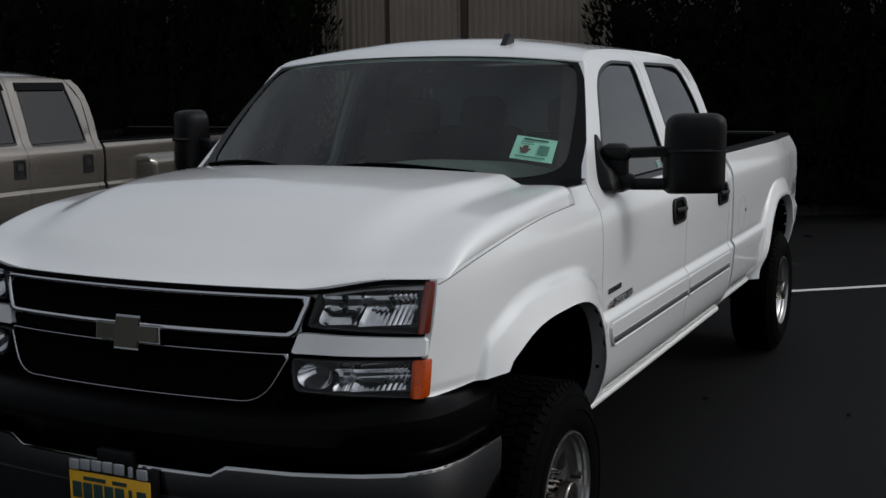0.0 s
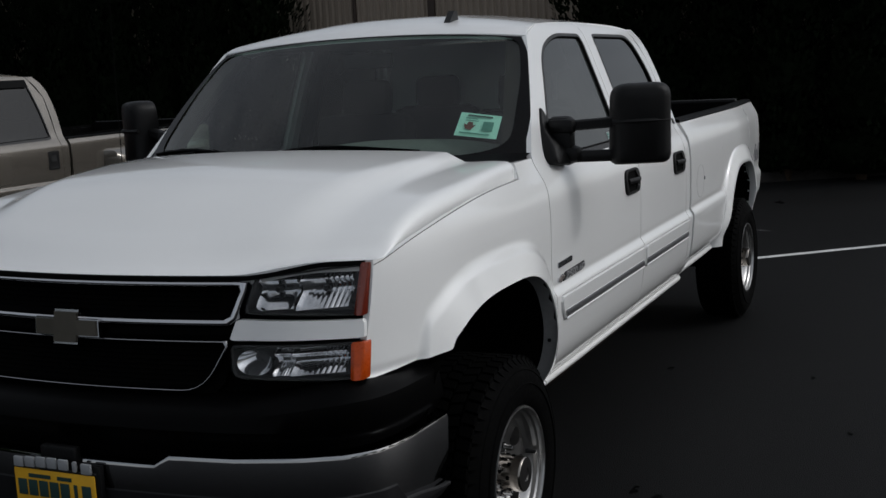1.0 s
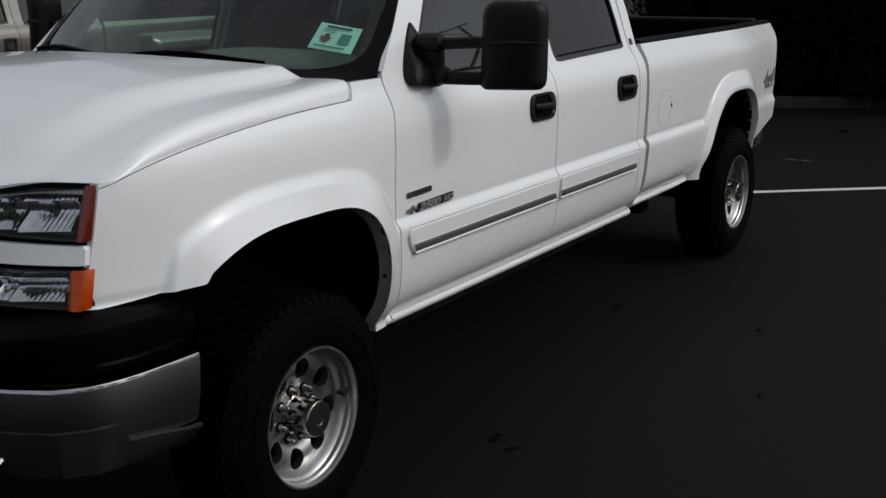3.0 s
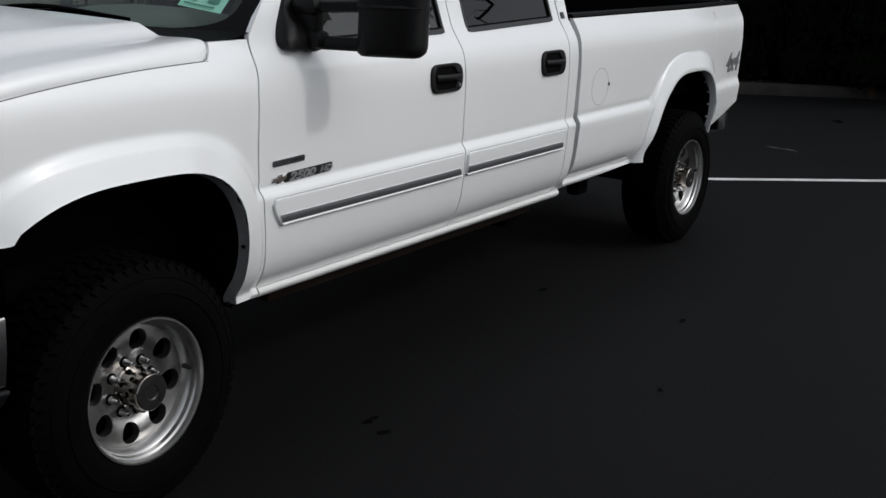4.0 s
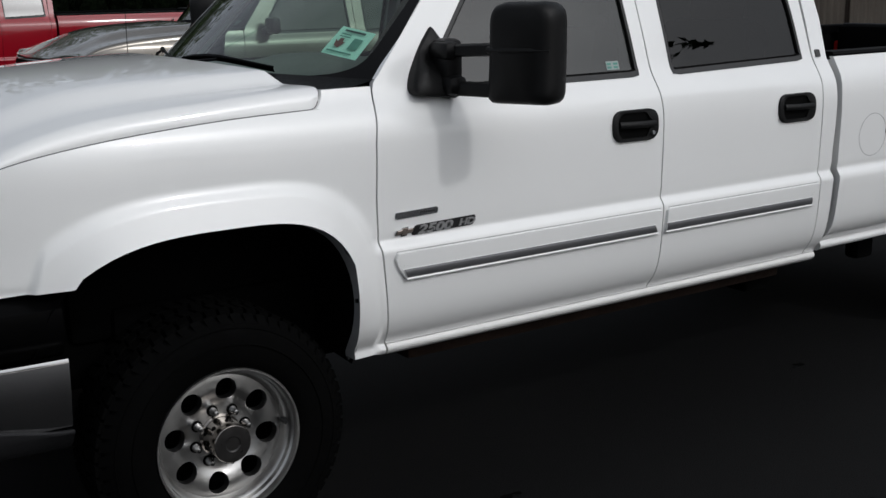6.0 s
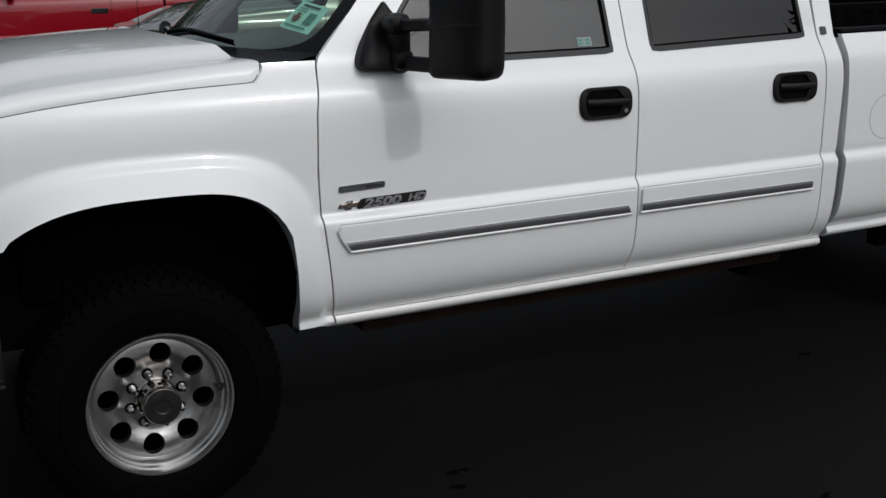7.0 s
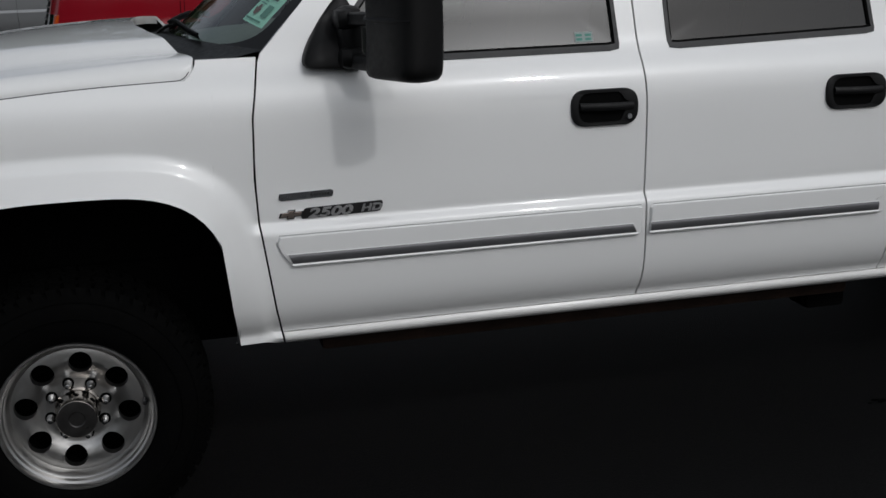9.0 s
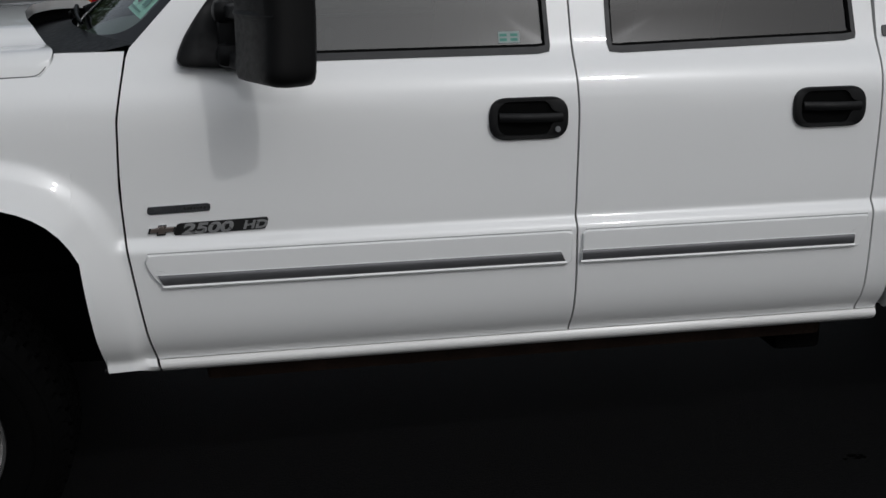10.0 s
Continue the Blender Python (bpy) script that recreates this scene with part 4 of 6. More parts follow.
def upright_handle(truck, mat=BLACK_TRIM):
    def fit(door, x, side):
        p = lambda u, v, d: truck.skin(x + 0.03 + u * 1.3, 1.122 + v * 1.3, side, d)
        o = rounded([(-0.055, -0.075), (0.055, -0.075), (0.055, 0.075), (-0.055, 0.075)], 0.012, 3)
        b = Build()
        rows = [[p(*q, -0.002) for q in o], [p(*q, 0.008) for q in o], [p(q[0] * 0.75, q[1] * 0.8, 0.008) for q in o], [p(q[0] * 0.7, q[1] * 0.75, 0.001) for q in o]]
        b.grid(rows, closed_u=True).poly(rows[-1])
        h = b.done("door_handle", mat, door, "black flap handle")
        Build().grid([[p(-0.03, 0.035, 0.006), p(0.03, 0.035, 0.006)], [p(-0.03, -0.01, 0.013), p(0.03, -0.01, 0.013)]]).done("flap", mat, h)
    return fit


def flat_handle(truck, mat=BLACK_TRIM):
    def fit(door, x, side):
        p = lambda u, v, d: truck.skin(x + u, 1.165 + v, side, d)
        o = rounded([(-0.10, -0.03), (0.10, -0.03), (0.10, 0.03), (-0.10, 0.03)], 0.02, 4)
        rows = [[p(*q, -0.002) for q in o], [p(*q, 0.012) for q in o], [p(q[0] * 0.8, q[1] * 0.7, 0.014) for q in o], [p(q[0] * 0.7, q[1] * 0.5, 0.001) for q in o]]
        Build().grid(rows, closed_u=True).poly(rows[-1]).done("door_handle", mat, door, "black flat handle")
    return fit


def wheel(truck, x, y, side, turn=0.0, detail=True):
    """A wheel with an eight-hole polished rim, lug nuts, hub cap and a treaded tyre."""
    c = truck.place(x, side * (y + 0.003), 0.0)
    c.z = 0.393
    R = 0.393
    tyre_prof = [(0.196, -0.22), (0.214, -0.235), (0.26, -0.265), (0.32, -0.268), (0.357, -0.25), (0.373, -0.235), (0.376, -0.13), (0.373, -0.03), (0.360, -0.008), (0.325, 0.008), (0.29, 0.013), (0.255, 0.010), (0.232, 0.003), (0.2265, -0.004), (0.2258, -0.03)]
    n = 96 if detail else 40
    tyre = Build().lathe(tyre_prof, c, n, side).done("tyre", RUBBER, truck.root, "worn black all-terrain tyre" if detail else "black tyre", angle=50)
    if detail:
        b = Build()
        lugs, rows = 58, [(-0.232, -0.186), (-0.176, -0.134), (-0.124, -0.082), (-0.072, -0.028)]
        for r, (d0, d1) in enumerate(rows + [(-0.026, -0.006), (-0.262, -0.242)]):
            for k in range(lugs):
                a0 = (k + 0.5 * (r % 2)) * 2 * math.pi / lugs
                a1 = a0 + 2 * math.pi / lugs * 0.74
                sk = 0.02 * (1 if r % 2 else -1)
                hi = R if r < 4 else 0.384
                q = []
                for a, d, rad in ((a0, d0, hi), (a1, d0, hi), (a1 + sk, d1, hi if r < 4 else (0.357 if r == 4 else 0.384)), (a0 + sk, d1, hi if r < 4 else (0.357 if r == 4 else 0.384))):
                    if r == 5 and d == d0:
                        rad = 0.357
                    q.append((a, d, rad))
                top = [(c.x + rad * math.cos(a), c.y + side * d, c.z + rad * math.sin(a)) for a, d, rad in q]
                bot = [(c.x + (rad - 0.018) * math.cos(a), c.y + side * d, c.z + (rad - 0.018) * math.sin(a)) for a, d, rad in q]
                b.grid([top, bot], closed_u=True).poly(top)
        b.done("tread", RUBBER, tyre, angle=20)
        ring = Build()
        for rad, h in ((0.300, 0.0145), (0.345, 0.000)):
            ring.lathe([(rad - 0.003, h - 0.003), (rad - 0.001, h + 0.0015), (rad + 0.001, h + 0.0015), (rad + 0.003, h - 0.003)], c, 96, side)
        ring.done("sidewall_ring", RUBBER, tyre)

    def dish(r):
        """Depth of the rim's face at radius r, outward positive."""
        return lerp_curve([(0.0, -0.074), (0.095, -0.076), (0.108, -0.074), (0.125, -0.064), (0.15, -0.058), (0.180, -0.060), (0.190, -0.062), (0.1955, -0.05)], r)
    rim = Build().lathe([(0.2265, -0.03), (0.2270, -0.004), (0.2250, 0.004), (0.2190, 0.004), (0.2165, -0.002), (0.2150, -0.014), (0.2095, -0.02), (0.2070, -0.034), (0.2005, -0.040), (0.1965, -0.05), (0.190, -0.062)], c, 96 if detail else 40, side)
    holes, hr, hc = 8, 0.0335, 0.147
    inner, outer = 0.093, 0.190
    for s in range(holes):
        mid = turn + (s + 0.5) * 2 * math.pi / holes
        half = math.pi / holes
        box, m = [], 8
        for k in range(m):
            box.append((inner + (outer - inner) * k / m, -half))
        for k in range(m):
            box.append((outer, -half + 2 * half * k / m))
        for k in range(m):
            box.append((outer - (outer - inner) * k / m, half))
        for k in range(m):
            box.append((inner, half - 2 * half * k / m))
        hole = []
        for r, a in box:
            t = math.atan2(r * math.sin(a), r * math.cos(a) - hc)
            hole.append((hc + hr * math.cos(t), hr * math.sin(t)))
        rows = []
        for k in range(5):
            f = k / 4
            row = []
            for (r, a), (hx, hy) in zip(box, hole):
                bx, by = r * math.cos(a), r * math.sin(a)
                px, py = hx + (bx - hx) * f, hy + (by - hy) * f
                rr, aa = math.hypot(px, py), math.atan2(py, px) + mid
                row.append((c.x + rr * math.cos(aa), c.y + side * dish(rr), c.z + rr * math.sin(aa)))
            rows.append(row)
        wall = [(p[0], p[1] - side * 0.03, p[2]) for p in rows[0]]
        rim.grid([wall] + rows, closed_u=True)
    rim.lathe([(0.095, -0.076), (0.0, -0.074)], c, 48, side)
    rim = rim.done("rim", ALLOY, truck.root, "polished aluminium eight-hole rim", angle=30)
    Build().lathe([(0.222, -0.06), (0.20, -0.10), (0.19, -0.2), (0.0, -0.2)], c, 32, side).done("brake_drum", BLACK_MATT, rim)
    if not detail:
        return
    for s in range(8):
        a = turn + s * 2 * math.pi / 8
        q = (c.x + 0.0826 * math.cos(a), c.y, c.z + 0.0826 * math.sin(a))
        nut = Build().lathe([(0.0125, -0.079), (0.0125, -0.066), (0.0100, -0.062), (0.0098, -0.048), (0.0075, -0.041), (0.0, -0.038)], q, 12, side).done("lug_nut", LUG_CHROME, rim, "chromed lug nut")
        # black ring gives the shade of the recess each nut sits in
        Build().lathe([(0.0175, -0.079), (0.0172, -0.0725), (0.0150, -0.0715), (0.0120, -0.074)], q, 16, side).done("lug_seat", BLACK_MATT, nut, "black ring for the shaded recess round the nut")
    cap = Build().lathe([(0.066, -0.076), (0.0655, -0.070), (0.0605, -0.066), (0.060, -0.020), (0.0590, 0.011), (0.0575, 0.0165), (0.0555, 0.018)], c, 40, side).done("hub_cap", CAP_METAL, rim, "bronze-grey hub cap")
    Build().lathe([(0.0560, 0.0165), (0.0550, 0.0183), (0.050, 0.0190), (0.024, 0.0195), (0.0205, 0.0165), (0.0, 0.0160)], c, 40, side).done("cap_face", CAP_DARK, cap, "dark cap face")
    # black beads on the cap's side, coloured as its dimples look in shade
    ridge = Build()
    for k in range(8):
        a = (k + 0.3) * 2 * math.pi / 8
        for d in (-0.052, -0.024):
            q = (c.x + 0.0565 * math.cos(a + d * 12), c.y + side * d, c.z + 0.0565 * math.sin(a + d * 12))
            bm = bmesh.new()
            bmesh.ops.create_uvsphere(bm, u_segments=8, v_segments=5, radius=0.0085)
            bmesh.ops.translate(bm, vec=q, verts=bm.verts)
            ridge.take(bm)
    ridge.done("cap_dimples", BLACK_MATT, cap)
    a = radians(3)
    v0 = Vector((c.x + 0.196 * math.cos(a), c.y - side * 0.055, c.z + 0.196 * math.sin(a)))
    Build().tube([v0, v0 + Vector((-0.003, side * 0.022, 0)), v0 + Vector((-0.004, side * 0.034, 0))], [0.0085, 0.007, 0.0065], 8).done("valve_stem", BLACK_TRIM, rim)

# ---- ground, kerb, building ----


def ground_sheet():
    b = Build()
    xs = [-400, -120, -40] + [-12 + 2 * k for k in range(14)] + [40, 120, 400]
    ys = [-400, -120, -40] + [-10 + 2 * k for k in range(16)] + [50, 120, 400]
    b.grid([[(x, y, 0) for x in xs] for y in ys])
    tagged(b.done("ground", ASPHALT), "dark sealed asphalt of the car park", "asphalt", kind="structure")


def stripe(a, e, w):
    a, e = Vector((*a, 0.004)), Vector((*e, 0.004))
    t = (e - a).normalized()
    s = Vector((-t.y, t.x, 0)) * w / 2
    rng, n = random.Random(4), 60
    rows = []
    for k in range(n + 1):
        p = a.lerp(e, k / n)
        rows.append([p - s * (1 + rng.uniform(-0.07, 0.07)), p + s * (1 + rng.uniform(-0.07, 0.07))])
    tagged(Build().grid(rows).done("parking_line", LINE_PAINT), "worn white painted parking line on asphalt", "parking line", kind="structure")


def stain(x, y, r, seed):
    rng = random.Random(seed)
    b = Build()
    for _ in range(5):
        cx, cy, q = x + rng.uniform(-1, 1) * r, y + rng.uniform(-0.5, 0.5) * r, r * rng.uniform(0.25, 0.7)
        b.poly([(cx + q * (1 + rng.uniform(-0.35, 0.35)) * math.cos(t), cy + 0.6 * q * (1 + rng.uniform(-0.35, 0.35)) * math.sin(t), 0.003 + 0.0002 * _) for t in [2 * math.pi * k / 11 for k in range(11)]])
    tagged(b.done("oil_stain", STAIN), "small black oil stain on the asphalt", "stain", group="oil stains", kind="structure")


def scuff():
    """What is left of an old painted mark, broken into flakes."""
    rng = random.Random(12)
    b = Build()
    for n in range(26):
        u, q = rng.uniform(-1, 1), rng.uniform(0.012, 0.035)
        cx, cy = 8.0 + 0.03 * u + rng.uniform(-0.03, 0.03), -0.41 + 0.14 * u
        b.poly([(cx + q * rng.uniform(0.5, 1) * math.cos(a), cy + q * rng.uniform(0.5, 1) * math.sin(a), 0.003 + 0.00005 * n) for a in [2 * math.pi * k / 7 for k in range(7)]])
    tagged(b.done("paint_scuff", WORN_PAINT), "worn flakes of old white paint on asphalt", "paint mark", kind="structure")


KERB_A, KERB_B = Vector((4.4, 14.5, 0)), Vector((17.3, -9.0, 0))
ALONG = (KERB_B - KERB_A).normalized()
BACK = Vector((-ALONG.y, ALONG.x, 0))
if BACK.x < 0:
    BACK = -BACK


def kerb():
    prof = [(0.0, 0.0), (0.01, 0.11), (0.03, 0.13), (0.15, 0.135), (0.16, 0.06)]
    n, rng = 40, random.Random(7)
    rows = []
    for d, z in prof:
        rows.append([KERB_A.lerp(KERB_B, k / n) + BACK * (d + rng.uniform(-0.004, 0.004)) + Vector((0, 0, z + (rng.uniform(-0.004, 0.004) if z else 0))) for k in range(n + 1)])
    tagged(Build().grid(rows).done("kerb", CONCRETE), "stained concrete kerb along the planting bed", "kerb", kind="structure")
    rows = [[KERB_A.lerp(KERB_B, k / 30) + BACK * (0.16 + d) + Vector((0, 0, 0.07 + 0.03 * math.sin(7 * k + 5 * d) + 0.02 * j)) for k in range(31)] for j, d in enumerate((0.0, 0.4, 0.8, 1.3, 2.2, 3.6))]
    tagged(Build().grid(rows).done("planting_bed", SOIL), "dark bark mulch under the hedge", "planting bed", kind="structure")


def litter():
    """Dry leaves and scraps blown against the kerb."""
    rng = random.Random(21)
    b = Build()
    for _ in range(60):
        t, d, q = rng.uniform(0.45, 0.72), rng.choice((-0.05, 0.05, 0.10, 0.3, 0.5)) + rng.uniform(-0.05, 0.05), rng.uniform(0.012, 0.035)
        p = KERB_A.lerp(KERB_B, t) + BACK * d + Vector((0, 0, 0.006 if d < 0 else 0.145 if d < 0.17 else 0.135))
        a, lift = rng.uniform(0, 6.28), rng.uniform(0.004, 0.02)
        u, v = Vector((math.cos(a), math.sin(a), 0)) * q, Vector((-math.sin(a), math.cos(a), 0)) * q * 0.45
        b.poly([p - u, p - v + Vector((0, 0, lift)), p + u, p + v + Vector((0, 0, lift * 0.5))])
    tagged(b.done("leaf_litter", DRY_LEAF, angle=180), "pale dry leaves scattered along the kerb", "leaf litter", kind="stuff")


def building():
    """Tan corrugated steel wall with brown trim posts, behind the hedge."""
    x0, pitch, top = 13.3, 0.118, 4.6
    b = Build()
    prof = []
    y = -2.6
    while y < 30:
        prof += [(y, 0.0), (y + 0.030, 0.0), (y + 0.052, 0.028), (y + 0.096, 0.028)]
        y += pitch
    rows = [[(x0 - d, yy, z) for yy, d in prof] for z in (0.0, 2.3, top)]
    b.grid(rows)
    wall = b.done("building_wall", STEEL_TAN, angle=20)
    tagged(wall, "tan corrugated steel building wall", "building", kind="structure")
    for y in (5.45, 6.82, -1.1, -2.62, 11.7, 17.8):
        w = 0.12 if y != 6.82 else 0.05
        Build().box((x0 - 0.045, y, top / 2), (0.06, w, top), 0.008).done("wall_post", STEEL_BROWN, wall)
    Build().box((x0 + 6, 13.7, top + 0.1), (12.4, 33.0, 0.2), 0.02).done("wall_cap", STEEL_BROWN, wall)
    Build().box((x0 + 3.0, 13.7, top / 2), (5.8, 32.6, top - 0.2)).done("wall_core", STEEL_BROWN, wall)


def shrub_mesh(seed, height, width):
    """A tall arborvitae: a wide tapered core added to block the view through, and a dense skin of upright leaf sprays.
    """
    rng = random.Random(seed)
    b = Build()
    b.tube([(0.02 * math.sin(5 * k), 0.02 * math.cos(4 * k), 0.15 + height * 0.86 * k / 8) for k in range(9)], [width * 0.36 * q for q in (0.8, 1, 1.02, 0.98, 1, 0.97, 0.9, 0.7, 0.35)], 11)
    for _ in range(5200):
        h = rng.random() ** 0.85
        a = rng.uniform(0, 2 * math.pi)
        prof = (0.92 if h < 0.72 else 0.92 * (1 - ((h - 0.72) / 0.28) ** 3.0 * 0.55)) * (0.8 + 0.2 * smooth(0, 0.12, h))
        lump = 1 + 0.16 * math.sin(3 * a + seed + 5 * h) + 0.11 * math.sin(7 * a - 9 * h)
        r = width / 2 * prof * lump * rng.uniform(0.72, 1.03)
        p = Vector((r * math.cos(a), r * math.sin(a), 0.12 + h * height))
        size = rng.uniform(0.05, 0.11)
        out = Vector((math.cos(a), math.sin(a), rng.uniform(-0.1, 0.9))).normalized()
        up = (Vector((0, 0, 1)) + Vector((rng.uniform(-0.7, 0.7), rng.uniform(-0.7, 0.7), 0)) + out * 0.5).normalized()
        s = up.cross(out).normalized() * size * rng.uniform(0.22, 0.42)
        b.poly([p - s * 0.4, p + up * size * 0.45 - s, p + up * size + out * size * 0.2, p + up * size * 0.45 + s])
    return b


def hedge():
    kinds = []
    for i, (h, w) in enumerate(((3.1, 1.25), (3.0, 1.35), (3.2, 1.2))):
        t = thing("arborvitae", (0, 0, -30 - 5 * i), "tall dense dark green arborvitae shrub in a hedge", "shrub", "hedge row")
        shift = Vector((0, 0, -30 - 5 * i))
        Build().tube([shift + Vector((0, 0, 0)), shift + Vector((0.02, 0.01, h * 0.5)), shift + Vector((0, 0, h * 0.9))], [0.07, 0.05, 0.015], 8).done("trunk", BARK, t)
        crown = shrub_mesh(11 + i, h, w)
        crown.v = [(x, y, z + shift.z) for x, y, z in crown.v]
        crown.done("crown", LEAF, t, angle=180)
        kinds.append(t)
    rng = random.Random(3)
    spots = []
    y = 3.05
    while y > -2.0:
        spots.append((12.55 + rng.uniform(-0.1, 0.1) - 0.10 * min(y, 0), y - 0.55, 1.02))
        y -= rng.uniform(0.78, 0.95)
    y = 8.1
    while y < 29:
        spots.append((12.4 + rng.uniform(-0.15, 0.15) - 0.05 * (y - 8), y, 1.22))
        y += rng.uniform(0.8, 1.0)
    x = 10.9
    while x > -30:
        spots.append((x, 23.5 + rng.uniform(-0.15, 0.15), 1.15))
        x -= rng.uniform(0.8, 0.98)
    for i, (x, y, k) in enumerate(spots):
        s = copy_thing(kinds[i % 3], Matrix.Translation((x, y, 0.0)) @ Matrix.Rotation(rng.uniform(0, 6.28), 4, 'Z'))
        s.scale = (1, 1, k * rng.uniform(0.96, 1.05))
    for t in kinds:
        for o in list(t.children_recursive) + [t]:
            bpy.data.objects.remove(o)


def far_tree(at, h, w, seed, low=0.42, count=11):
    rng = random.Random(seed)
    small = min(1.0, w / 4.5)
    t = thing("tree", at, "broad green tree out of view, added for reflections" if w > 4 else "slim young green tree in the car park", "tree", "far trees" if w > 4 else "")
    base = Vector(at)
    Build().tube([base, base + Vector((0.1, 0, h * 0.3)), base + Vector((0, 0.1, h * 0.75))], [0.28 * small, 0.2 * small, 0.06 * small], 8).done("trunk", BARK, t)
    b = Build()
    lobes = [(Vector((rng.uniform(-0.5, 0.5) * w, rng.uniform(-0.5, 0.5) * w, h * rng.uniform(low, 0.85))), w * rng.uniform(0.22, 0.36)) for _ in range(count)]
    for c, r in lobes:
        for _ in range(170 if small == 1.0 else 75):
            d = Vector((rng.gauss(0, 1), rng.gauss(0, 1), rng.gauss(0, 0.8))).normalized() * r * rng.uniform(0.6, 1.05)
            p, s = base + c + d, rng.uniform(0.18, 0.42) * small
            u = Vector((rng.gauss(0, 1), rng.gauss(0, 1), rng.gauss(0, 1))).normalized()
            v = u.cross(d).normalized()
            b.poly([p - u * s, p + v * s * 0.7, p + u * s, p - v * s * 0.7])
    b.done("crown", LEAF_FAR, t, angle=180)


ground_sheet()
stripe((6.03, -0.21), (11.0, -6.3), 0.085)
for i, (x, y, r) in enumerate(((0.96, -1.17, 0.055), (0.91, -1.27, 0.05), (2.80, -0.86, 0.06), (2.79, -1.63, 0.04), (1.9, -1.9, 0.03), (10.15, -0.3, 0.16), (0.25, -1.62, 0.05), (5.94, -2.11, 0.05))):
    stain(x, y, r * 0.6, i)
scuff()
litter()
kerb()
building()
hedge()
# unseen trees behind the camera, added for the windows to reflect
for i, (x, y) in enumerate(((-38, -52), (-24, -60), (-9, -55), (6, -62), (21, -54), (36, -60), (52, -55), (68, -62))):
    far_tree((x, y, 0), 7.5 + (i * 37 % 5) * 0.8, 7.0 + (i * 23 % 4), 40 + i)
# unseen tree row, added to darken reflections in hoods and windscreens
for i in range(16):
    far_tree((-38 + 6.0 * i, 46 + (i * 29 % 7) * 0.7, 0), 12.6 + (i * 37 % 5) * 0.3, 10.0, 90 + i, 0.14, 19)


def lamp_post(x, y, h):
    """Tall car park lamp: square foot, tapered post, one long arm with a brace and a flat head."""
    t = thing("lamp_post", (x, y, 0), "tall dark bronze car park lamp post with a long arm", "lamp post")
    Build().box((x, y, 0.35), (0.55, 0.55, 0.7), 0.03).done("footing", CONCRETE, t)
    post = Build().tube([(x, y, 0.7), (x, y, h * 0.5), (x, y, h)], [0.09, 0.07, 0.05], 12).done("post", POST_BRONZE, t)
    way = Vector((-0.47, -0.88, 0))
    top = Vector((x, y, h - 0.05))
    Build().tube([top - way * 0.3, top + way * 1.2], 0.035, 8).done("arm", POST_BRONZE, post)
    Build().tube([top - Vector((0, 0, 0.55)), top + way * 0.7], 0.02, 8).done("brace", POST_BRONZE, post)
    Build().box(top + way * 1.35 + Vector((0, 0, -0.02)), (0.24, 0.62, 0.10), 0.035, Matrix.Rotation(math.atan2(0.47, -0.88), 3, 'Z')).done("lamp_head", POST_BRONZE, t, "flat dark lamp head")


lamp_post(24.4, -12.6, 9.3)
far_tree((11.1, -8.75, 0), 6.9, 1.6, 77, 0.35, 40)

# ---- the white truck ----
white = Truck("pickup_truck", (0, 0), PAINT_WHITE, "white crew cab pickup truck with a long bed, parked on asphalt", hero=True)
for s in (-1, 1):
    white.front_fender(s)
    white.doors(s, oval_handle(white))
    white.bed(s)
    white.arch_flange(ARCH_F, 0.915, 0.52, s)
white.hood_panel()
white.roof()
white.windscreen()
white.bed_rest()
white.underside()
white.cabin()
for x, y in ((0.0, 1.050), (4.242, 1.015)):
    for s in (-1, 1):
        wheel(white, x, y, s, turn=radians(14.5 if x < 1 else 5), detail=s < 0)


def face(y, z, d=0.0):
    """A place on the truck's front; d forward."""
    y *= 1 - 0.013 * smooth(0.55, 0.9, abs(y))
    return white.place(white.nose_x(y, z) - d, y, z)


def slab(name, outline, mat, d0, d1, parent, label="", hole=None, surface=face):
    """A plate on a curved front, its outline (y, z), from depth d0 to d1; with a hole it is a frame."""
    b = Build()
    if hole:
        n = 96
        o, h = resample(outline, n, True), resample(hole, n, True)
        k = min(range(n), key=lambda i: (h[i] - o[0]).length)
        h = h[k:] + h[:k]
        rows = [[surface(p.x, p.y, d0) for p in o]]
        for t, f in ((0.0, 0.30), (0.06, 0.62), (0.2, 0.90), (0.4, 1.0), (0.6, 1.0), (0.8, 0.90), (0.94, 0.62), (1.0, 0.30)):
            rows.append([surface(p.x + (q.x - p.x) * t, p.y + (q.y - p.y) * t, max(d1 - 0.010, d0) + (d1 - max(d1 - 0.010, d0)) * f) for p, q in zip(o, h)])
        rows.append([surface(p.x, p.y, d0) for p in h])
        b.grid(rows, closed_u=True)
    else:
        o = resample(outline, 64, True)
        cy, cz = sum(p.x for p in o) / 64, sum(p.y for p in o) / 64
        rows = [[surface(p.x, p.y, d0) for p in o]]
        for t in (0, 0.04, 0.08, 0.13, 0.19, 0.26, 0.34, 0.45, 0.6, 0.8, 0.97):
            rows.append([surface(p.x + (cy - p.x) * t, p.y + (cz - p.y) * t, d1) for p in o])
        b.grid(rows, closed_u=True).poly(rows[-1])
    return b.done(name, mat, parent, label, angle=50 if hole else 24)


def quad(a, b, c, d, n=10):
    """The outline of a four-sided patch with its sides cut into steps."""
    out = []
    for p, q in ((a, b), (b, c), (c, d), (d, a)):
        out += [(p[0] + (q[0] - p[0]) * k / n, p[1] + (q[1] - p[1]) * k / n) for k in range(n)]
    return out


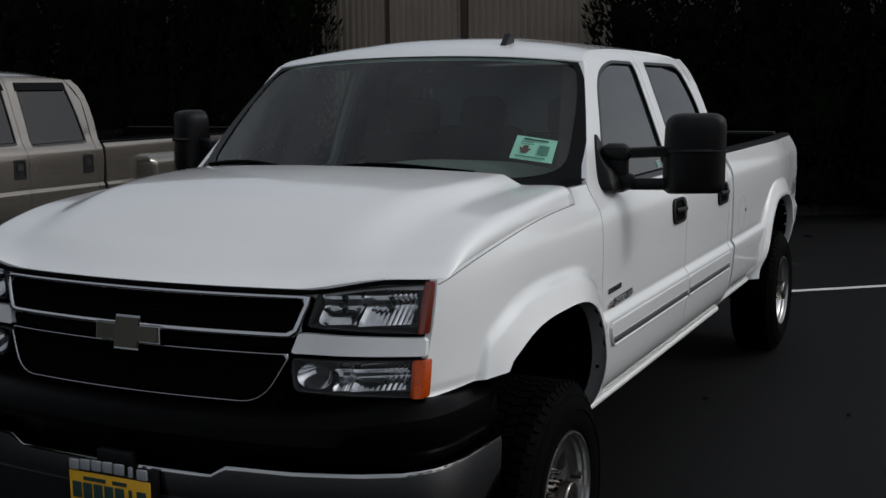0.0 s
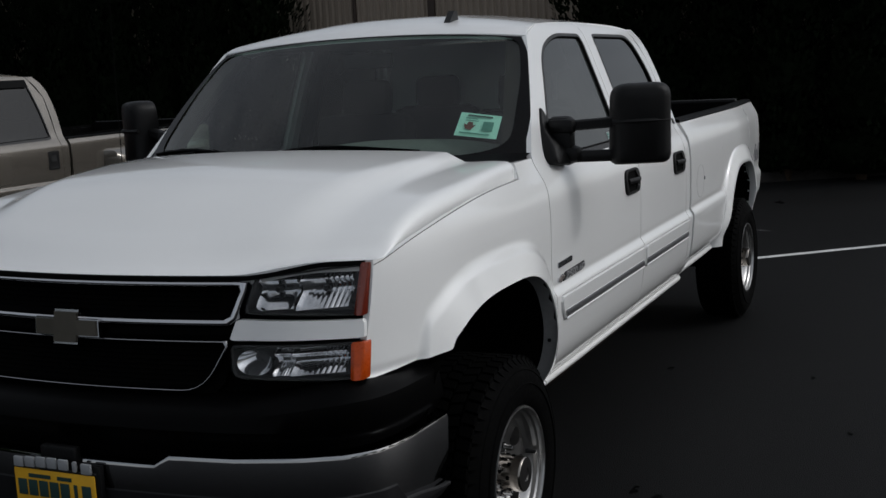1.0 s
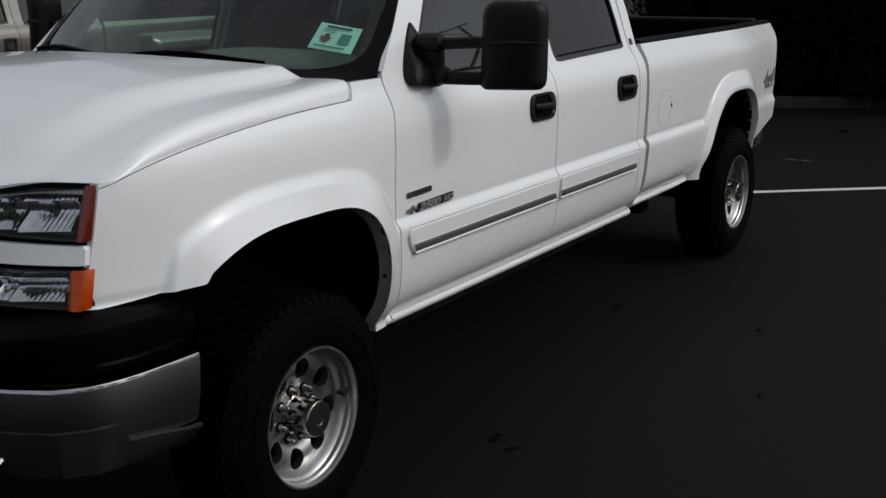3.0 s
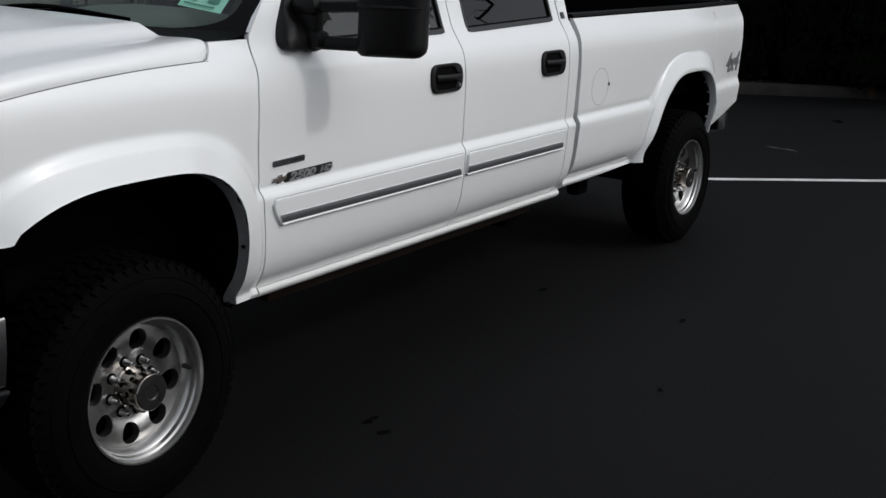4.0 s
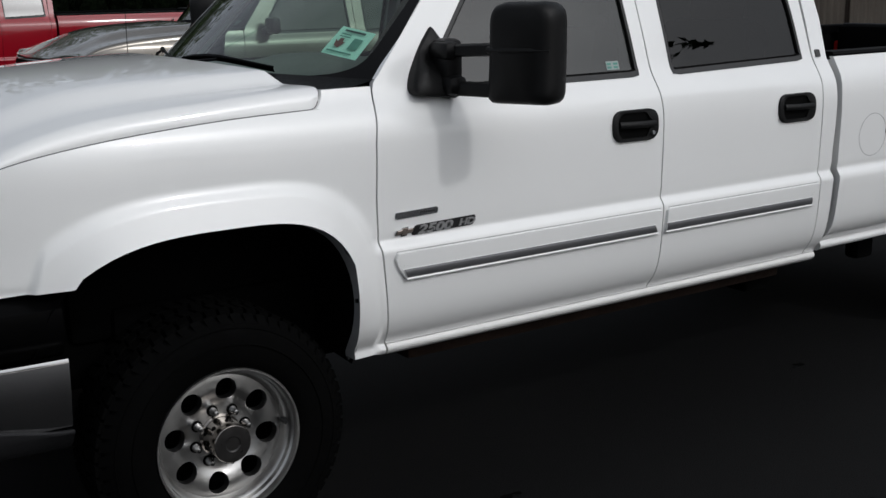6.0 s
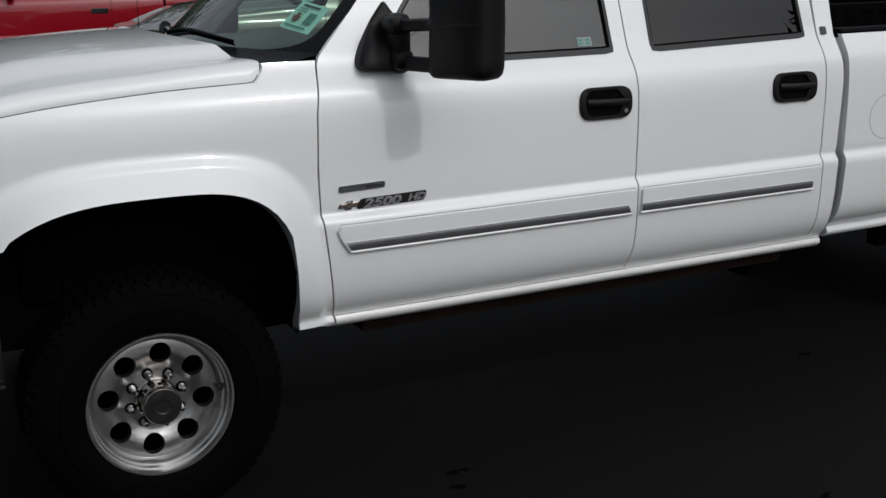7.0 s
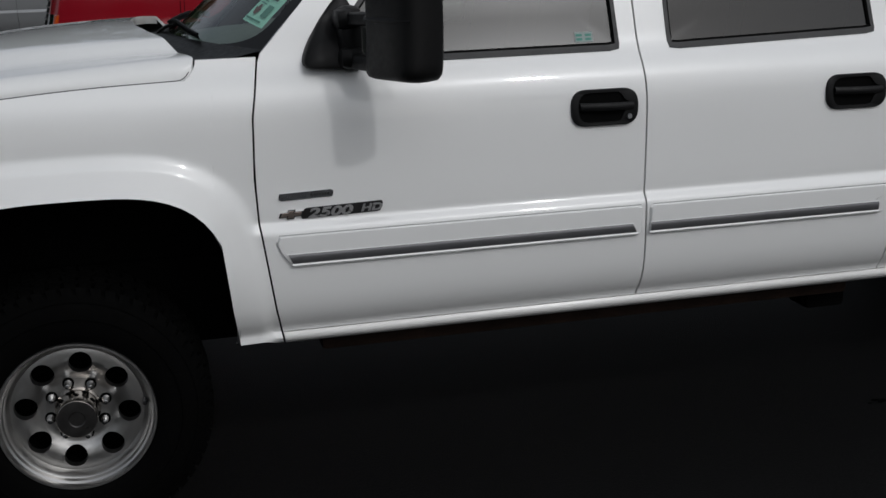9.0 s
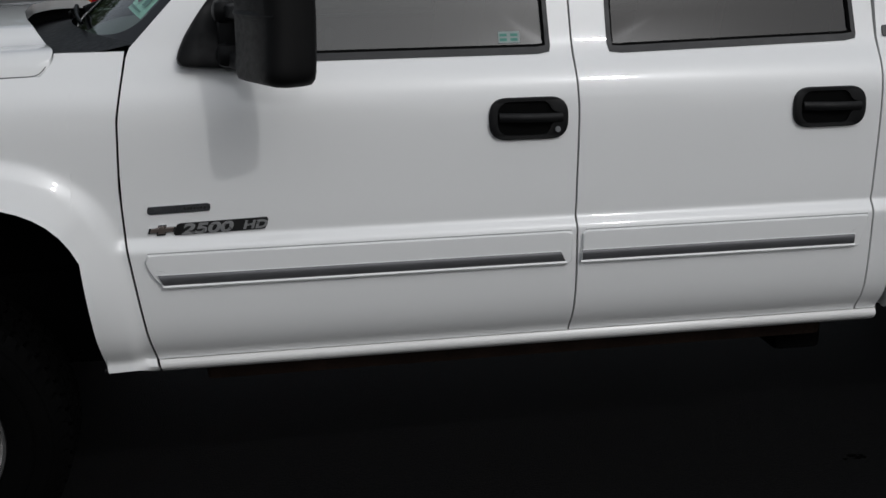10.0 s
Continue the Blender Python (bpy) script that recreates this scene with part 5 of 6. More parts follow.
def reflector(parent, s, a, e, z0, z1, skew, flutes, round_left=0.0):
    """A stepped bright bowl, fluted where the lens is ribbed; its outline is rounded towards the grille."""
    rows = []
    n, m = max(24, flutes * 6), 20
    for j in range(m + 1):
        v = j / m
        r = []
        for i in range(n + 1):
            u = i / n
            edge = abs(2 * u - 1) ** 5
            d = lerp_curve([(0.0, -0.010), (0.30, -0.034), (0.46, -0.047), (0.62, -0.040), (0.74, -0.022), (0.78, -0.020), (0.93, -0.040), (1.0, -0.030)], v) + 0.014 * edge
            if flutes:
                d += 0.0042 * abs(math.sin(math.pi * flutes * (u + 0.02 * v))) * (0.15 + 0.85 * smooth(0.3, 0.7, u))
            end = round_left * (1 - math.sqrt(max(0.0, 1 - (2 * v - 1) ** 4))) * (1 - u) ** 2
            r.append(face(s * (a + (e - a) * (u + end) + skew * v), z0 + (z1 - z0) * v + 0.05 * (e - a) * u, min(d, -0.004)))
        rows.append(r)
    Build().grid(rows).done("reflector", REFLECTOR, parent, "ribbed chrome reflector", angle=40)


def round_bowl(parent, s, cy, cz, ry, rz):
    """A deep oval bowl in a dull rim."""
    rows = []
    for k in range(9):
        q = k / 8
        rows.append([face(s * (cy + ry * q * math.cos(t)), cz + rz * (q * math.sin(t) + 0.4 * (1 - q)), -0.052 + 0.046 * q ** 2.2) for t in [2 * math.pi * i / 36 for i in range(36)]])
    Build().grid(rows[1:], closed_u=True).poly(rows[1]).done("bowl", REFLECTOR, parent, "round chrome bowl", angle=40)


def wrapped_lens(name, s, rows, mat, parent, label):
    """A lens bulging in plan; rows: (z, inner y, outer y)."""
    grid = []
    for z, a, e in rows:
        r = []
        for k in range(13):
            q = k / 12
            r.append(face(s * (a + (e - a) * q), z, lerp_curve([(0.0, -0.004), (0.08, 0.008), (0.30, 0.0125), (0.45, 0.0115), (0.75, 0.010), (0.94, 0.006), (1.0, -0.020)], q)))
        grid.append(r)
    b = Build().grid(grid)
    b.poly(grid[0]).poly(grid[-1])
    return b.done(name, mat, parent, label, angle=50)


def front_end():
    r = white.root
    # dark body behind the grille and lamps
    b = Build()
    rows = [[face(-0.90 + 1.8 * k / 40, z, -0.055) for k in range(41)] for z in (0.80, 0.95, 1.1, 1.20)]
    b.grid(rows).done("radiator_support", BLACK_MATT, r)
    grille = slab("grille", rounded(quad((-0.50, 0.865), (0.50, 0.865), (0.575, 1.185), (-0.575, 1.185), 1), 0.03), GRILLE_BLACK, -0.05, -0.02, r, "black mesh grille in a chrome frame")
    top_o = rounded([(-0.545, 1.058), (0.545, 1.058), (0.583, 1.178), (-0.583, 1.178)], [0.02, 0.02, 0.015, 0.015])
    top_h = rounded([(-0.527, 1.074), (0.527, 1.074), (0.562, 1.166), (-0.562, 1.166)], 0.010)
    # black strip painted in for the shaded gap below the hood's front edge
    gap = [[face(y, 1.192 + dz + 0.034 * smooth(0.55, 0.82, abs(y)), d) for y in [-0.905 + 1.81 * k / 60 for k in range(61)]] for dz, d in ((-0.014, 0.0), (-0.012, 0.009), (-0.001, 0.009), (0.0, -0.002))]
    Build().grid(gap).done("hood_gap_seal", VOID, r)
    slab("upper_grille_frame", top_o, FRAME_CHROME, -0.03, 0.012, grille, "chrome upper grille frame", hole=top_h)
    low_o = rounded([(-0.46, 0.876), (0.46, 0.876), (0.535, 1.016), (-0.535, 1.016)], [0.07, 0.07, 0.012, 0.012], 8)
    low_h = rounded([(-0.456, 0.8815), (0.456, 0.8815), (0.524, 1.010), (-0.524, 1.010)], [0.064, 0.064, 0.01, 0.01], 8)
    slab("lower_grille_frame", low_o, FRAME_DARK, -0.03, 0.008, grille, "darkened chrome lower grille frame", hole=low_h)
    for s in (-1, 1):
        bar = rounded([(s * 0.13, 1.026), (s * 0.525, 1.030), (s * 0.53, 1.050), (s * 0.13, 1.048)], 0.004)
        slab("grille_slot", bar, GRILLE_BLACK, -0.03, -0.004, grille)
    for z0, k in ((0.885, 9), (1.088, 6)):
        for j in range(k):
            z = z0 + j * 0.0135
            half = 0.44 + 0.35 * (z - 0.876) * 0.5
            Build().grid([[face(-half + 2 * half * i / 24, z, -0.022) for i in range(25)], [face(-half + 2 * half * i / 24, z + 0.004, -0.016) for i in range(25)], [face(-half + 2 * half * i / 24, z + 0.007, -0.022) for i in range(25)]]).done("grille_slat", GRILLE_BLACK, grille)
    e = [(-0.136, 1.012), (-0.052, 1.012), (-0.052, 0.988), (0.048, 0.988), (0.048, 1.012), (0.128, 1.012), (0.136, 1.062), (0.052, 1.062), (0.052, 1.088), (-0.048, 1.088), (-0.048, 1.062), (-0.128, 1.062)]
    e = [(y * 0.85 + 0.004, 1.046 + (z - 1.038) * 0.86) for y, z in e]
    out = [(0.004 + (y - 0.004) * 1.07, 1.046 + (z - 1.046) * 1.15) for y, z in e]
    rim = Build().solid(out, lambda u, v, d: face(u, v, d), 0.0, 0.024).done("emblem", FRAME_DARK, grille, "cross-shaped emblem with a chrome edge")
    Build().solid(e, lambda u, v, d: face(u, v, d), 0.02, 0.030).done("emblem_field", GOLD, rim, "dull gold emblem field")
    for s in (-1, 1):
        # headlamp
        o = rounded([(s * 0.570, 1.090), (s * 0.898, 1.078), (s * 0.910, 1.216), (s * 0.80, 1.211), (s * 0.596, 1.188)], [0.012, 0.008, 0.012, 0.05, 0.015])
        lamp = slab("headlamp", o, LAMP_BACK, -0.06, -0.045, r, "clear headlamp with an amber side lens")
        slab("bezel", o, BLACK_TRIM, -0.05, 0.006, lamp, hole=[(s * 0.725 + (y - s * 0.725) * 0.945, 1.143 + (z - 1.143) * 0.90) for y, z in o])
        for a, e2, skew, flutes, left in ((0.594, 0.714, 0.014, 0, 0.22), (0.720, 0.862, 0.010, 10, 0.0)):
            reflector(lamp, s, a, e2, 1.096, 1.199, skew, flutes, left)
            q = face(s * ((a + e2) / 2), 1.150, -0.040)
            Build().tube([q, q + Vector((-0.016, 0, 0))], [0.010, 0.008], 10).done("bulb", LAMP_BACK, lamp)
        slab("lens", [(y, z) for y, z in o], GLASS_LENS, 0.004, 0.008, lamp).visible_shadow = False
        wrapped_lens("side_lens", s, [(1.079, 0.884, 0.908), (1.083, 0.880, 0.911), (1.15, 0.885, 0.915), (1.216, 0.890, 0.919), (1.221, 0.894, 0.918)], AMBER_RED, lamp, "dark amber side lens")
        # white bar
        slab("headlamp_bar", rounded([(s * 0.530, 1.017), (s * 0.909, 1.018), (s * 0.907, 1.067), (s * 0.548, 1.073)], 0.004), PAINT_WHITE, -0.014, 0.005, r, "white bar between the lamps")
        # turn lamp
        o = rounded([(s * 0.545, 0.914), (s * 0.908, 0.905), (s * 0.906, 1.008), (s * 0.533, 1.004)], [0.025, 0.006, 0.006, 0.012])
        turn = slab("turn_lamp", o, LAMP_BACK, -0.06, -0.045, r, "clear turn lamp with an orange end lens")
        slab("bezel", o, BLACK_TRIM, -0.05, 0.004, turn, hole=[(s * 0.72 + (y - s * 0.72) * 0.955, 0.952 + (z - 0.952) * 0.86) for y, z in o])
        round_bowl(turn, s, 0.604, 0.956, 0.054, 0.036)
        for a, e2, flutes in ((0.662, 0.712, 6), (0.714, 0.862, 10)):
            reflector(turn, s, a, e2, 0.920, 0.994, 0.0, flutes)
        slab("lens", o, GLASS_LENS, 0.002, 0.006, turn).visible_shadow = False
        wrapped_lens("end_lens", s, [(0.905, 0.882, 0.914), (0.909, 0.877, 0.917), (0.955, 0.876, 0.917), (1.003, 0.875, 0.916), (1.007, 0.879, 0.914)], AMBER, turn, "bright orange end lens")


BUMPER = [(-1.0, 0.0), (-0.992, 0.2), (-0.978, 0.4), (-0.952, 0.6), (-0.905, 0.78), (-0.845, 0.90), (-0.765, 0.965), (-0.66, 0.992), (-0.54, 1.0), (-0.43, 1.003)]


def bumper_sweep(prof, n=28):
    """prof: (inset, z) pairs swept along the bumper's plan, both sides."""
    half = resample(BUMPER, n)
    path = [Vector((p.x, -p.y, 0)) for p in reversed(half)] + [p.copy() for p in half[1:]]
    rows = []
    for d, z in prof:
        r = []
        for i, p in enumerate(path):
            t = (path[min(i + 1, len(path) - 1)] - path[max(i - 1, 0)]).normalized()
            nrm = Vector((-t.y, t.x, 0))
            if nrm.x > 0 and abs(p.y) < 0.9:
                nrm = -nrm
            q = p - nrm * d
            r.append(white.place(q.x, q.y, z(abs(p.y), p.x) if callable(z) else z))
        rows.append(r)
    return rows


def bumper():
    r = white.root
    step = lambda y: 0.030 * smooth(0.385, 0.40, y)
    hi = lambda y, x: 0.688 + step(y) + 0.006 * smooth(0.5, 0.9, y)
    rows = bumper_sweep([(0.06, lambda y, x: hi(y, x) - 0.01), (0.012, lambda y, x: hi(y, x) + 0.002), (0.004, hi), (0.0, lambda y, x: hi(y, x) - 0.012), (0.004, 0.62), (0.014, 0.56), (0.020, 0.525), (0.05, 0.518)])
    steel = Build().grid(rows)
    steel.lip(rows, (0.0, 0.0, 0.0))
    bump = steel.done("front_bumper", CHROME_BUMPER, r, "dull chromed steel front bumper", angle=25)
    rows = bumper_sweep([(0.13, lambda y, x: 0.868 + 0.038 * smooth(0.55, 0.95, y)), (0.10, lambda y, x: 0.862 + 0.042 * smooth(0.55, 0.95, y)), (0.055, lambda y, x: 0.848 + 0.04 * smooth(0.55, 0.95, y)), (0.022, lambda y, x: 0.825 + 0.036 * smooth(0.55, 0.95, y)), (0.010, 0.79), (0.022, 0.765), (0.045, 0.73), (0.055, lambda y, x: hi(y, x) + 0.004), (0.07, lambda y, x: hi(y, x) - 0.01)])
    Build().grid(rows).done("bumper_pad", PAD_BLACK, bump, "black plastic bumper top pad")
    low = lambda y, x: 0.43 + 0.02 * smooth(0.2, 0.8, y)
    edge = lambda y, x: 0.605 - (0.056 + 0.035 * smooth(-0.68, -0.43, x)) * smooth(-0.715, -0.680, x)
    rows = bumper_sweep([(0.02, lambda y, x: edge(y, x) + 0.002), (0.006, lambda y, x: edge(y, x) + 0.003), (0.002, edge), (0.003, lambda y, x: edge(y, x) - 0.006), (0.010, lambda y, x: 0.5 * edge(y, x) + 0.5 * low(y, x) + 0.02), (0.035, lambda y, x: low(y, x) + 0.02), (0.06, low), (0.12, lambda y, x: low(y, x) - 0.01)], n=72)
    Build().grid(rows).done("air_dam", DAM_GREY, bump, "grey-black lower air dam with a stepped edge", angle=25)
    Build().box((-0.80, 0, 0.70), (0.10, 1.5, 0.30), 0.02).done("bumper_beam", BLACK_MATT, bump)
    for y in (-0.70, 0.70):
        hook = [Vector((-0.88, y - 0.035, 0.53)), Vector((-0.93, y - 0.035, 0.50)), Vector((-0.945, y, 0.475)), Vector((-0.93, y + 0.035, 0.50)), Vector((-0.88, y + 0.035, 0.53))]
        Build().tube(hook, 0.012, 8).done("tow_hook", CHROME_DULL, bump)


def front_plate():
    """Yellow dealer plate in a dark holder, its lettering as plain bars."""
    cy = -0.024
    t = thing("front_plate", (-1.03, cy, 0.565), "yellow dealer plate with dark lettering bars in a frame", "plate")
    Build().box((-1.006, cy, 0.585), (0.022, 0.33, 0.19), 0.006).done("holder", BLACK_PLASTIC, t)
    Build().box((-0.998, cy - 0.01, 0.700), (0.03, 0.13, 0.05), 0.008).done("holder_bracket", BLACK_PLASTIC, t)
    panel = Build().box((-1.022, cy, 0.577), (0.006, 0.30, 0.150), 0.002).done("plate_panel", PLATE_YELLOW, t, "orange-yellow plate panel")
    for k in range(2):
        Build().box((-1.027, cy + 0.052 - 0.093 * k, 0.634), (0.002, 0.082 if k == 0 else 0.052, 0.011)).done("lettering_bar", INK, panel)
    for k in range(7):
        Build().box((-1.027, cy + 0.120 - 0.040 * k, 0.597), (0.002, 0.033 if k != 5 else 0.012, 0.048), 0.0006).done("lettering_bar", INK, panel)
    Build().box((-1.027, cy, 0.552), (0.002, 0.14, 0.012)).done("lettering_bar", INK, panel)
    top = Build()
    for k in range(7):
        u = -0.126 + 0.042 * k
        top.box((-1.026, cy - u, 0.672 + 0.006 * math.cos((k - 3) * 0.5)), (0.010, 0.036 if k != 5 else 0.014, 0.032), 0.004)
    top.done("frame_lettering", PLATE_GREY, t, "grey raised lettering blocks of the frame")
    Build().box((-1.018, cy, 0.655), (0.008, 0.31, 0.010), 0.003).done("frame_bar", BLACK_TRIM, t)


def mouldings():
    for s in (-1, 1):
        for a, e, front in ((0.612, 1.783, True), (1.813, 2.688, False)):
            p = lambda u, v, d: white.skin(u, v, s, d)
            lo, hi = 0.766, 0.865
            if front:
                o = [(a + 0.047, lo), (e, lo), (e, hi), (a + 0.010, hi), (a, hi - 0.012), (a + 0.012, hi - 0.05)]
            else:
                o = [(a, lo), (e - 0.022, lo), (e, hi), (a, hi)]
            o = rounded(o, 0.010, 4)
            pts = resample(o, 120, True)
            cx, cz = (a + e) / 2 + 0.01, (lo + hi) / 2
            ins = lambda q, m: (cx + (q.x - cx) * (1 - m * 2 / (e - a)), cz + (q.y - cz) * (1 - m * 2 / (hi - lo)))
            rows = [[p(q.x, q.y, -0.002) for q in pts], [p(q.x, q.y, 0.007) for q in pts], [p(*ins(q, 0.003), 0.011) for q in pts], [p(*ins(q, 0.02), 0.012) for q in pts], [p(*ins(q, 0.0495), 0.012) for q in pts]]
            body = Build().grid(rows, closed_u=True).done("door_moulding", PAINT_WHITE, white.root, "white body side moulding with a grey strip")
            x0, x1 = (a + 0.058 if front else a + 0.012), (e - 0.008 if front else e - 0.03)
            n = 40
            rows = []
            for v, d in ((0.777, 0.0115), (0.779, 0.0136), (0.784, 0.0152), (0.790, 0.0160), (0.797, 0.0158), (0.803, 0.0146), (0.808, 0.0115)):
                sh = (0.780 - v) * (0.5 if front else 0)
                rows.append([p(x0 - 0.012 + sh + (x1 - x0) * k / n, v, d) for k in range(n + 1)])
            Build().grid(rows).done("moulding_strip", GREY_STRIP, body, "dark grey strip")
            for v0, v1 in ((0.7705, 0.7785), (0.8075, 0.8095)):
                lipr = [[p(x0 - 0.016 + (0.780 - v) * (0.5 if front else 0) + (x1 - x0 + 0.006) * k / n, v, d) for k in range(n + 1)] for v, d in ((v0, 0.0112), (0.6 * v0 + 0.4 * v1, 0.0165 if v1 < 0.79 else 0.0145), (v1, 0.0125))]
                Build().grid(lipr).done("moulding_lip", PAINT_WHITE, body)
            rows = [[p(a + 0.010 + (e - a - 0.012) * k / n, v, d) for k in range(n + 1)] for v, d in ((0.8655, 0.0005), (0.8665, 0.0018), (0.8675, 0.0005))]
            Build().grid(rows).done("moulding_joint", ARCH_GREY, body)


def letters(name, text, size, to_place, mat, parent, label="", weight=0.0, shear=0.0):
    """Flat raised lettering from the built-in font, laid on a surface; to_place(u, v, d)."""
    cu = bpy.data.curves.new("lettering", 'FONT')
    cu.body, cu.size, cu.shear, cu.offset, cu.extrude = text, size, shear, weight, 0.002
    tmp = bpy.data.objects.new("lettering", cu)
    scene.collection.objects.link(tmp)
    bpy.context.view_layer.update()
    me = bpy.data.meshes.new_from_object(tmp.evaluated_get(bpy.context.evaluated_depsgraph_get()))
    bpy.data.objects.remove(tmp)
    b = Build()
    b.v = [tuple(to_place(v.co.x, v.co.y, v.co.z)) for v in me.vertices]
    b.f = [tuple(p.vertices) for p in me.polygons]
    bpy.data.meshes.remove(me)
    return b.done(name, mat, parent, label)


def badges():
    s = -1
    p = lambda u, v, d: white.skin(u, v, s, d)
    o = rounded([(0.629, 0.969), (0.792, 0.973), (0.792, 0.994), (0.629, 0.990)], 0.004, 3)
    plate = Build().solid([tuple(q[:2]) for q in resample(o, 40, True)], p, -0.002, 0.004).done("engine_badge", BADGE_GREY, white.root, "grey engine badge with an unread word")
    for k in range(7):
        u = 0.722 + 0.0086 * k
        Build().solid([(u, 0.9785), (u + 0.006, 0.9787), (u + 0.0066, 0.9865), (u + 0.0006, 0.9863)], p, 0.0035, 0.0048).done("lettering_bar", BADGE_DARK, plate)
    o = rounded([(0.690, 0.909), (0.934, 0.915), (0.944, 0.948), (0.704, 0.942)], 0.006, 3)
    field = Build().solid([tuple(q[:2]) for q in resample(o, 60, True)], p, -0.002, 0.004).done("model_badge", BADGE_DARK, white.root, "dark model badge with chrome numerals")
    letters("model_number", "2500", 0.042, lambda u, v, d: p(0.713 + u * 1.56, 0.9125 + v * 0.94 + 0.02 * u, 0.005 + d), BADGE_SILVER, field, "chrome numerals", 0.0014, 0.22)
    letters("letters", "HD", 0.036, lambda u, v, d: p(0.873 + u * 1.20, 0.9185 + v * 0.86 + 0.02 * u, 0.005 + d), BADGE_SILVER, field, "chrome letters", 0.0013, 0.22)
    e = [(0.622, 0.938), (0.645, 0.939), (0.645, 0.932), (0.668, 0.933), (0.668, 0.940), (0.692, 0.941), (0.696, 0.956), (0.672, 0.955), (0.672, 0.962), (0.65, 0.961), (0.65, 0.954), (0.627, 0.953)]
    e = [(u + 0.004, v - 0.021) for u, v in e]
    rim = Build().solid(e, p, -0.002, 0.006).done("side_emblem", CHROME, field, "small cross-shaped emblem")
    Build().solid([(0.663 + (u - 0.663) * 0.85, 0.926 + (v - 0.926) * 0.72) for u, v in e], p, 0.005, 0.0075).done("emblem_field", EMBLEM_PALE, rim)
    letters("bed_badge", "4x4", 0.150, lambda u, v, d: p(4.885 + u * 1.10, 0.965 + v * 1.08, 0.002 + d), BADGE_MID, white.root, "grey four by four lettering on the bed side", 0.004, 0.3)
    # fuel flap
    ring = [[p(3.051 + r * math.cos(t), 1.032 + r * math.sin(t), d) for t in [2 * math.pi * i / 48 for i in range(48)]] for r, d in ((0.0925, 0.0004), (0.0917, 0.0010), (0.0905, 0.0004))]
    flap = Build().grid(ring, closed_u=True).done("fuel_flap_gap", ARCH_GREY, white.root, "round fuel flap outline")
    Build().box(p(3.051 + 0.092, 1.04, 0.002), (0.012, 0.008, 0.02), 0.003).done("flap_latch", CHROME_DULL, flap)
    # small mark at the cab's rear corner
    q = rounded([(2.732, 1.374), (2.762, 1.374), (2.762, 1.404), (2.732, 1.404)], 0.006, 3)
    Build().solid([tuple(v[:2]) for v in resample(q, 24, True)], p, -0.002, 0.006).done("cab_badge", BADGE_DARK, white.root, "small dark badge on the cab corner")
    # whip aerial on the far front fender
    Build().tube([(0.45, 0.885, 1.335), (0.45, 0.885, 1.352), (0.451, 0.885, 1.36), (0.455, 0.883, 1.70), (0.465, 0.880, 2.10)], [0.014, 0.012, 0.0018, 0.0013, 0.0010], 8).done("whip_aerial", VOID, white.root, "thin black whip aerial")
    # roof aerial
    b = Build()
    z0 = 1.922
    b.solid([(0.0, 0.0), (0.10, 0.0), (0.085, 0.052), (0.055, 0.052), (0.02, 0.02)], lambda u, v, d: Vector((1.13 + u, -0.35 + d, z0 + v)), -0.014, 0.014).done("roof_aerial", BLACK_TRIM, white.root, "black fin aerial on the roof")


